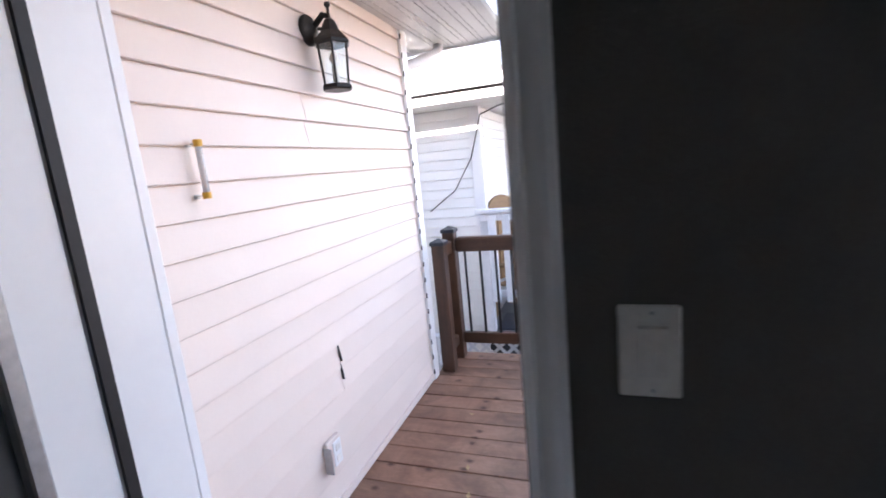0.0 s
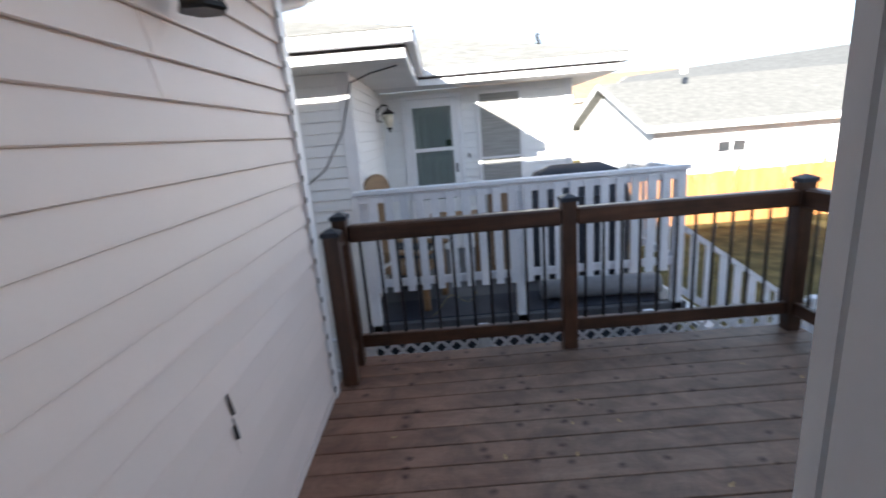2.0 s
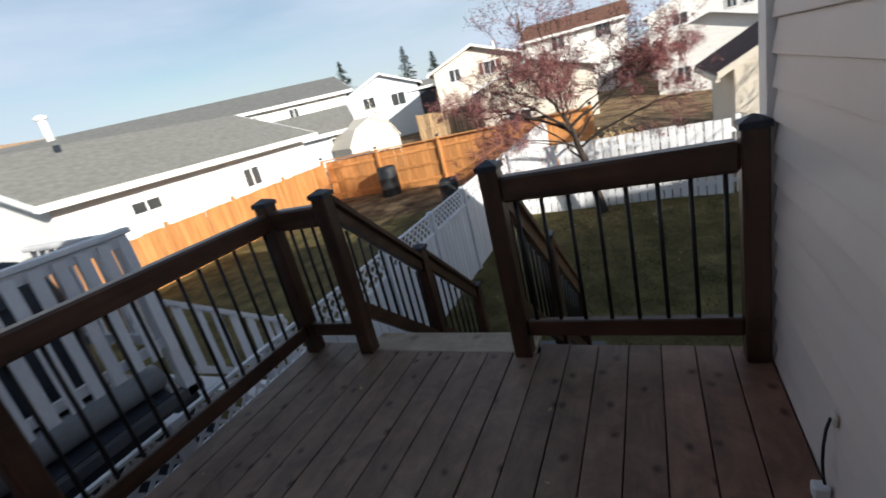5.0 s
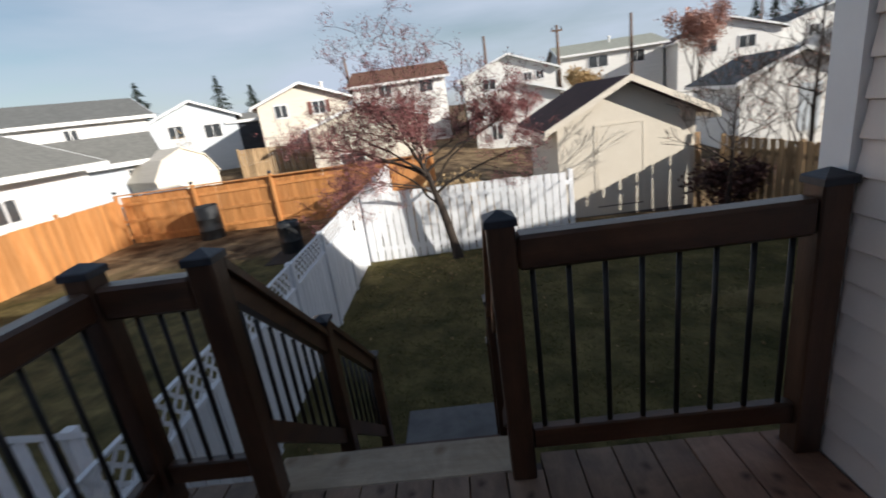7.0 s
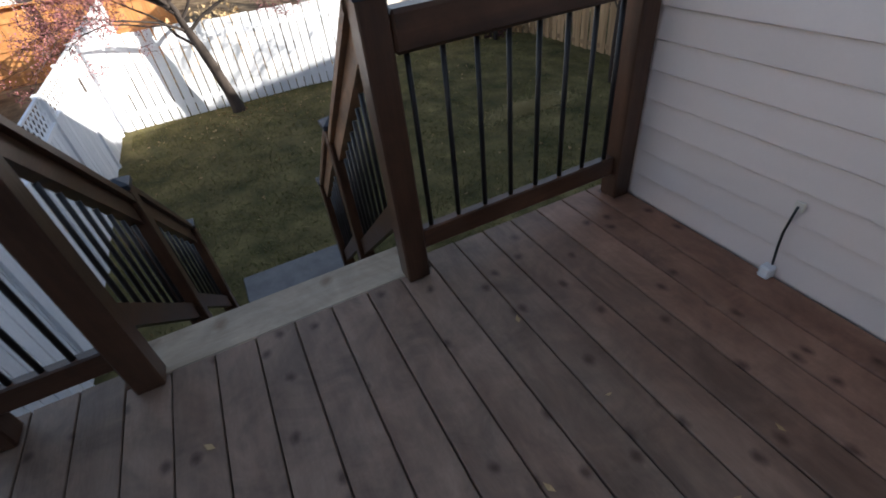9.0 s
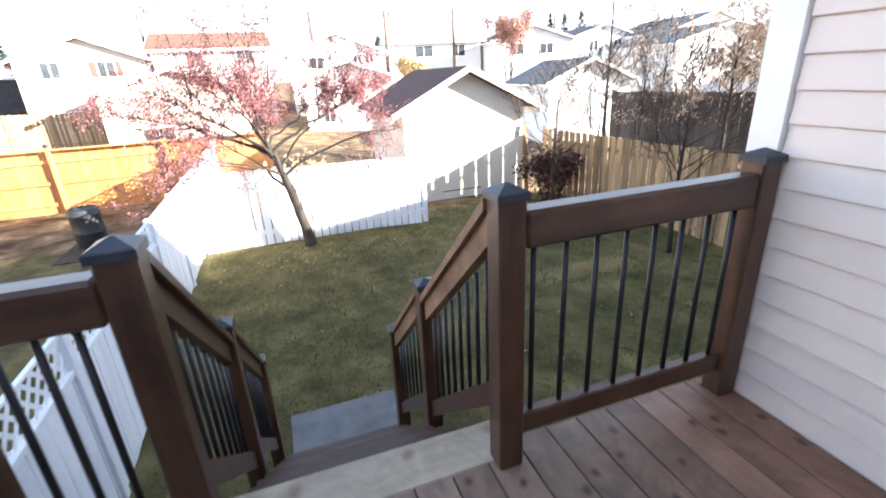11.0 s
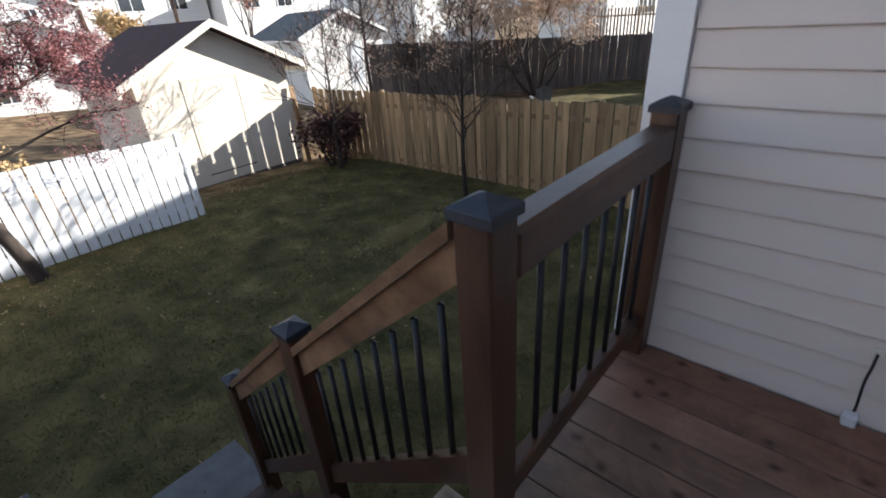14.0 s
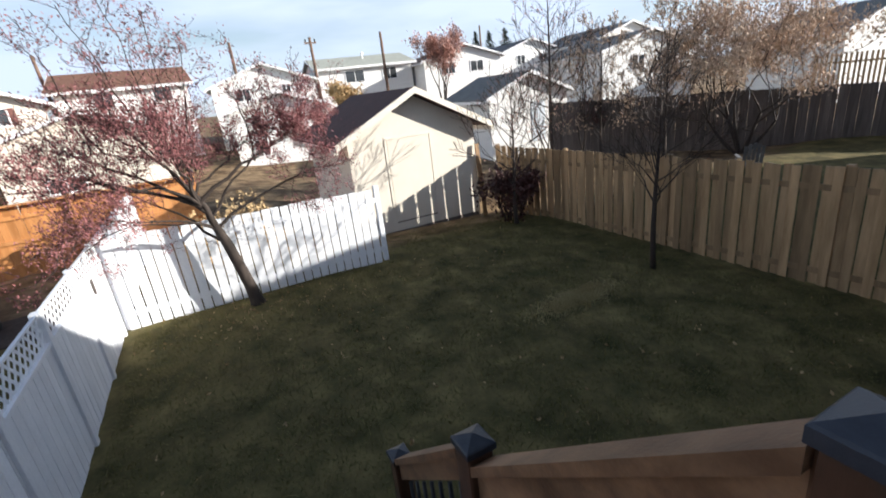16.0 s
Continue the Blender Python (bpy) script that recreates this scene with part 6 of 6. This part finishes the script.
tree("tall many-stemmed tree with golden brown leaves", (13.2, -16.2, -2.3), (((-0.45, 0.1, 1), 1.8, 0.09), ((0.5, -0.1, 1), 2.0, 0.09), ((0.02, 0.25, 1), 2.1, 0.08), ((-0.9, -0.2, 1), 1.7, 0.08), ((1.0, 0.3, 0.9), 1.9, 0.07), ((1.3, 0.2, 0.9), 1.8, 0.06)), LEAF_B, 24000, 0.048, 0.15, seed=21, depth=5, bend=0.2, up=0.10, spread=0.72, shrink=0.76)
tree("bare thin tree behind the cedar fence", (17.2, -12.2, -2.1), (((0.0, 0.1, 1), 1.7, 0.06), ((0.2, -0.2, 1), 1.6, 0.05)), LEAF_D, 500, 0.035, 0.10, seed=31, depth=4, bend=0.2, up=0.14, spread=0.5, shrink=0.72)
tree("dull pink autumn tree between far houses", (40.2, -18.2, -1.0), (((0.0, 0.22, 1), 2.5, 0.12), ((0.1, -0.28, 1), 2.5, 0.12), ((-0.2, 0, 1), 2.3, 0.1)), LEAF_P, 6500, 0.09, 0.26, seed=41, depth=4, bend=0.15, up=0.16, spread=0.42, shrink=0.70)
tree("golden round bush beside a far house", (39.5, -8.6, -1.0), (((0.0, 0.2, 1), 1.5, 0.1), ((0.1, -0.3, 1), 1.5, 0.1)), LEAF_G, 3000, 0.12, 0.24, seed=42, depth=4, bend=0.2, up=0.08, spread=0.6, shrink=0.66)
tree("bare pale tree beside the long house", (27.5, 18.5, -1.6), (((0.0, 0.2, 1), 1.4, 0.07), ((0.2, -0.3, 1), 1.4, 0.07)), LEAF_G, 700, 0.06, 0.2, seed=43, depth=4, bend=0.2, up=0.08, spread=0.6, shrink=0.70)
tree("dark bare shrub behind the cedar fence", (19.0, -14.2, -2.2), (((0.1, 0.2, 1), 1.0, 0.05), ((-0.2, -0.2, 1), 1.0, 0.05), ((0.3, 0, 1), 1.0, 0.05)), LEAF_D, 1500, 0.05, 0.14, seed=44, depth=4, bend=0.25, up=0.06, spread=0.6, shrink=0.68)
tree("scrubby orange brush beyond the white fence", (13.6, 1.4, -1.75), (((0.3, 0.4, 0.8), 0.5, 0.02), ((-0.2, -0.4, 0.8), 0.5, 0.02), ((0.1, 0.9, 0.6), 0.5, 0.02), ((0.1, -0.9, 0.6), 0.5, 0.02)), LEAF_G, 1600, 0.05, 0.16, seed=46, depth=3, bend=0.3, up=0.04, spread=0.8, shrink=0.8, category="bush", name="bush")


def spruce(at, height, seed):
    rng = random.Random(seed)
    t = thing("spruce_tree", "dark spruce tree behind the roofs", "tree", "spruces on the skyline", at=at)
    bm = bmesh.new()
    bm_tube(bm, [(0, 0, 0), (0, 0, height)], [0.18, 0.02], 7)
    part("trunk", bm, PINEBARK, t)
    vs, fs = [], []
    for k in range(1500):
        u = rng.random() ** 0.7
        z = height * (1 - u * 0.92)
        r = (0.08 + 0.42 * height * u) * rng.uniform(0.25, 1.0) * (0.75 + 0.25 * math.sin(z * 5))
        a = rng.uniform(0, 6.283)
        c = Vector((r * math.cos(a), r * math.sin(a), z - 0.12 * r))
        o = Vector((math.cos(a), math.sin(a), -0.25)).normalized()
        s = Vector((-o.y, o.x, 0)).normalized()
        L = rng.uniform(0.20, 0.42)
        i = len(vs)
        vs += [tuple(c - o * L), tuple(c + s * L * 0.35), tuple(c + o * L), tuple(c - s * L * 0.35 + Vector((0, 0, 0.05)))]
        fs.append((i, i + 1, i + 2, i + 3))
    me = bpy.data.meshes.new("crown")
    me.from_pydata(vs, [], fs)
    me.materials.append(NEEDLE)
    ob = new("crown", me)
    ob.parent = t
    tagged(ob, kind="stuff")


for k, (x, y, h) in enumerate(((64.4, 42.0, 10.6), (69.2, 33.5, 10.6), (70.9, 29.6, 9.0), (65.5, -37.9, 9.6), (64.5, -39.6, 9.5), (63.2, -41.5, 9.6), (13.4, 58.0, 13.0), (9.7, 58.7, 12.2))):
    spruce((x, y, -0.9), h, 60 + k)


def pole(x, y, top, lean=0.0, arm=False):
    t = thing("utility_pole", "weathered wooden utility pole", "pole", "utility poles", at=(x, y, -1.0))
    bm = bmesh.new()
    bm_tube(bm, [(0, 0, 0), (0, lean, top + 1.0)], [0.16, 0.11], 10)
    part("shaft", bm, POLE, t, smooth=True)
    if arm:
        part("crossarm", boxes((-0.06, 0.06, lean - 0.5, lean + 0.5, top + 0.5, top + 0.62)), POLE, t)
        for s in (-0.4, 0.4):
            bm = bmesh.new()
            bm_lathe(bm, [(0.07, top + 0.62), (0.05, top + 0.72), (0.07, top + 0.78), (0.03, top + 0.86)], (0, lean + s), 10)
            part("insulator", bm, BARREL, t)


pole(45.6, 9.85, 6.6, 0.35)
pole(46.4, -2.5, 6.8, 0.05)
pole(45.4, -8.8, 6.7, 0.05, True)
pole(43.7, -14.5, 6.6)
pole(62.0, -36.5, 9.0)

# ---- odds and ends in the yards ----
for at, lab in (((15.5, 9.2, -1.64), "black plastic barrel against the orange fence"), ((12.6, 5.6, -1.62), "black plastic tub on the neighbouring lawn")):
    b = thing("barrel", lab, "barrel", at=at)
    bm = bmesh.new()
    k = 1.0 if at[0] > 14 else 0.75
    bm_lathe(bm, [(0.34 * k, 0.0), (0.36 * k, 0.05), (0.36 * k, 0.30), (0.38 * k, 0.32), (0.36 * k, 0.34), (0.36 * k, 0.66), (0.38 * k, 0.68), (0.36 * k, 0.70), (0.35 * k, 1.05 * k), (0.32 * k, 1.08 * k), (0.31 * k, 1.02 * k)], seg=22)
    part("body", bm, BARREL, b, smooth=True)
car = thing("parked_car", "pale car parked by the blue garage", "car", at=(19.2, 12.9, -1.62))
bm = bmesh.new()
bm_prism(bm, [(-2.0, 0, 0.35), (2.0, 0, 0.35), (2.05, 0, 0.8), (1.2, 0, 0.95), (0.6, 0, 1.42), (-1.0, 0, 1.45), (-1.8, 0, 0.98), (-2.05, 0, 0.9)], (0, -0.8, 0), (0, 0.8, 0))
bmesh.ops.bevel(bm, geom=list(bm.edges), offset=0.08, segments=2, affect="EDGES")
part("body", bm, STEEL, car, smooth=False)
part("window", boxes((-0.9, 0.5, -0.815, 0.815, 1.0, 1.36)), DARKGLASS, car)
for x in (-1.3, 1.3):
    for y in (-0.78, 0.78):
        bm = bmesh.new()
        bm_tube(bm, [(x, y - 0.1, 0.32), (x, y + 0.1, 0.32)], [0.32, 0.32], 18)
        part("wheel", bm, RUBBER, car)
car.rotation_euler = (0, 0, radians(38))
solid("flower_bed", boxes((11.6, 13.0, 4.2, 6.0, -1.66, -1.60), (12.2, 15.4, 3.6, 4.4, -1.66, -1.58)), BARK, "bare soil bed along the neighbouring fence", "flower bed")
lawnchair = thing("garden_chair", "dark adirondack chair in the next yard", "chair", at=(11.0, -13.0, -2.18))
for k in range(5):
    bm = boxes((-0.27 + 0.11 * k, -0.18 + 0.11 * k, -0.012, 0.012, 0.25, 1.10 - 0.05 * abs(k - 2)))
    bmesh.ops.rotate(bm, verts=bm.verts, matrix=Matrix.Rotation(radians(-20), 3, "X"))
    part("back_slat", bm, CONCRETE, lawnchair)
for x in (-0.30, 0.28):
    part("leg", boxes((x, x + 0.03, -0.65, 0.1, 0.0, 0.12), (x, x + 0.03, -0.65, -0.57, 0.12, 0.52)), CONCRETE, lawnchair)
    part("armrest", boxes((x - 0.05, x + 0.07, -0.70, -0.05, 0.52, 0.545)), CONCRETE, lawnchair)
part("seat", boxes((-0.28, 0.28, -0.62, -0.08, 0.28, 0.31)), CONCRETE, lawnchair)
lawnchair.rotation_euler = (0, 0, radians(40))

# ---- grass blades and fallen leaves over the lawn ----
rng = random.Random(5)
vs, fs = [], []
for k in range(190000):
    x, y = 3.2 + 10.2 * rng.random() ** 1.15, rng.uniform(-5.4, 3.18)
    if 4.6 < x < 5.6 and 1.0 < y < 2.05:
        continue
    if noise.noise(Vector((x * 1.7, y * 1.7, 3.0))) + 0.5 * noise.noise(Vector((x * 5, y * 5, 7.0))) < rng.uniform(-0.9, 0.35):
        continue
    z = ground_z(x, y) - 0.004
    a, h = rng.uniform(0, 6.283), rng.uniform(0.014, 0.042)
    w = rng.uniform(0.003, 0.006)
    lx, ly = rng.gauss(0, 0.03), rng.gauss(0, 0.03)
    i = len(vs)
    vs += [(x - w * math.cos(a), y - w * math.sin(a), z), (x + w * math.cos(a), y + w * math.sin(a), z), (x + lx, y + ly, z + h)]
    fs.append((i, i + 1, i + 2))
me = bpy.data.meshes.new("grass")
me.from_pydata(vs, [], fs)
me.materials.append(BLADES)
tagged(new("grass", me), "short blades of green and straw-coloured grass", "grass", kind="stuff")
tips = [Vector((rng.uniform(4, 13.2), rng.uniform(-5.2, 3.1), 0)) for k in range(500)] + [Vector((10.3 + rng.gauss(0, 0.6), 1.4 + rng.gauss(0, 0.8), 0)) for k in range(300)]
tips = [Vector((p.x, p.y, ground_z(p.x, p.y) + 0.03)) for p in tips if p.x < 13.3]
tagged(new("fallen_leaves", leaf_mesh(tips, 700, 0.022, 0.012, LEAF_G, rng, "fallen_leaves")), "scattered brown fallen leaves on the lawn", "leaves", kind="stuff")
# sun spot on the lawn, its brightness put into pale yellow blades
vs, fs = [], []
for k in range(7000):
    u, v = rng.gauss(0, 0.38), rng.gauss(0, 0.13)
    x, y = 7.48 + 0.15 * u + 0.9 * v, -2.68 - 0.95 * u + 0.25 * v
    z = ground_z(x, y) - 0.004
    a, h, w = rng.uniform(0, 6.283), rng.uniform(0.025, 0.06), rng.uniform(0.004, 0.008)
    i = len(vs)
    vs += [(x - w * math.cos(a), y - w * math.sin(a), z), (x + w * math.cos(a), y + w * math.sin(a), z), (x + rng.gauss(0, 0.03), y + rng.gauss(0, 0.03), z + h)]
    fs.append((i, i + 1, i + 2))
me = bpy.data.meshes.new("dead_grass")
me.from_pydata(vs, [], fs)
me.materials.append(STRAW_YELLOW)
tagged(new("dead_grass", me), "small sun spot on the lawn, painted as straw-coloured blades", "grass", kind="stuff")
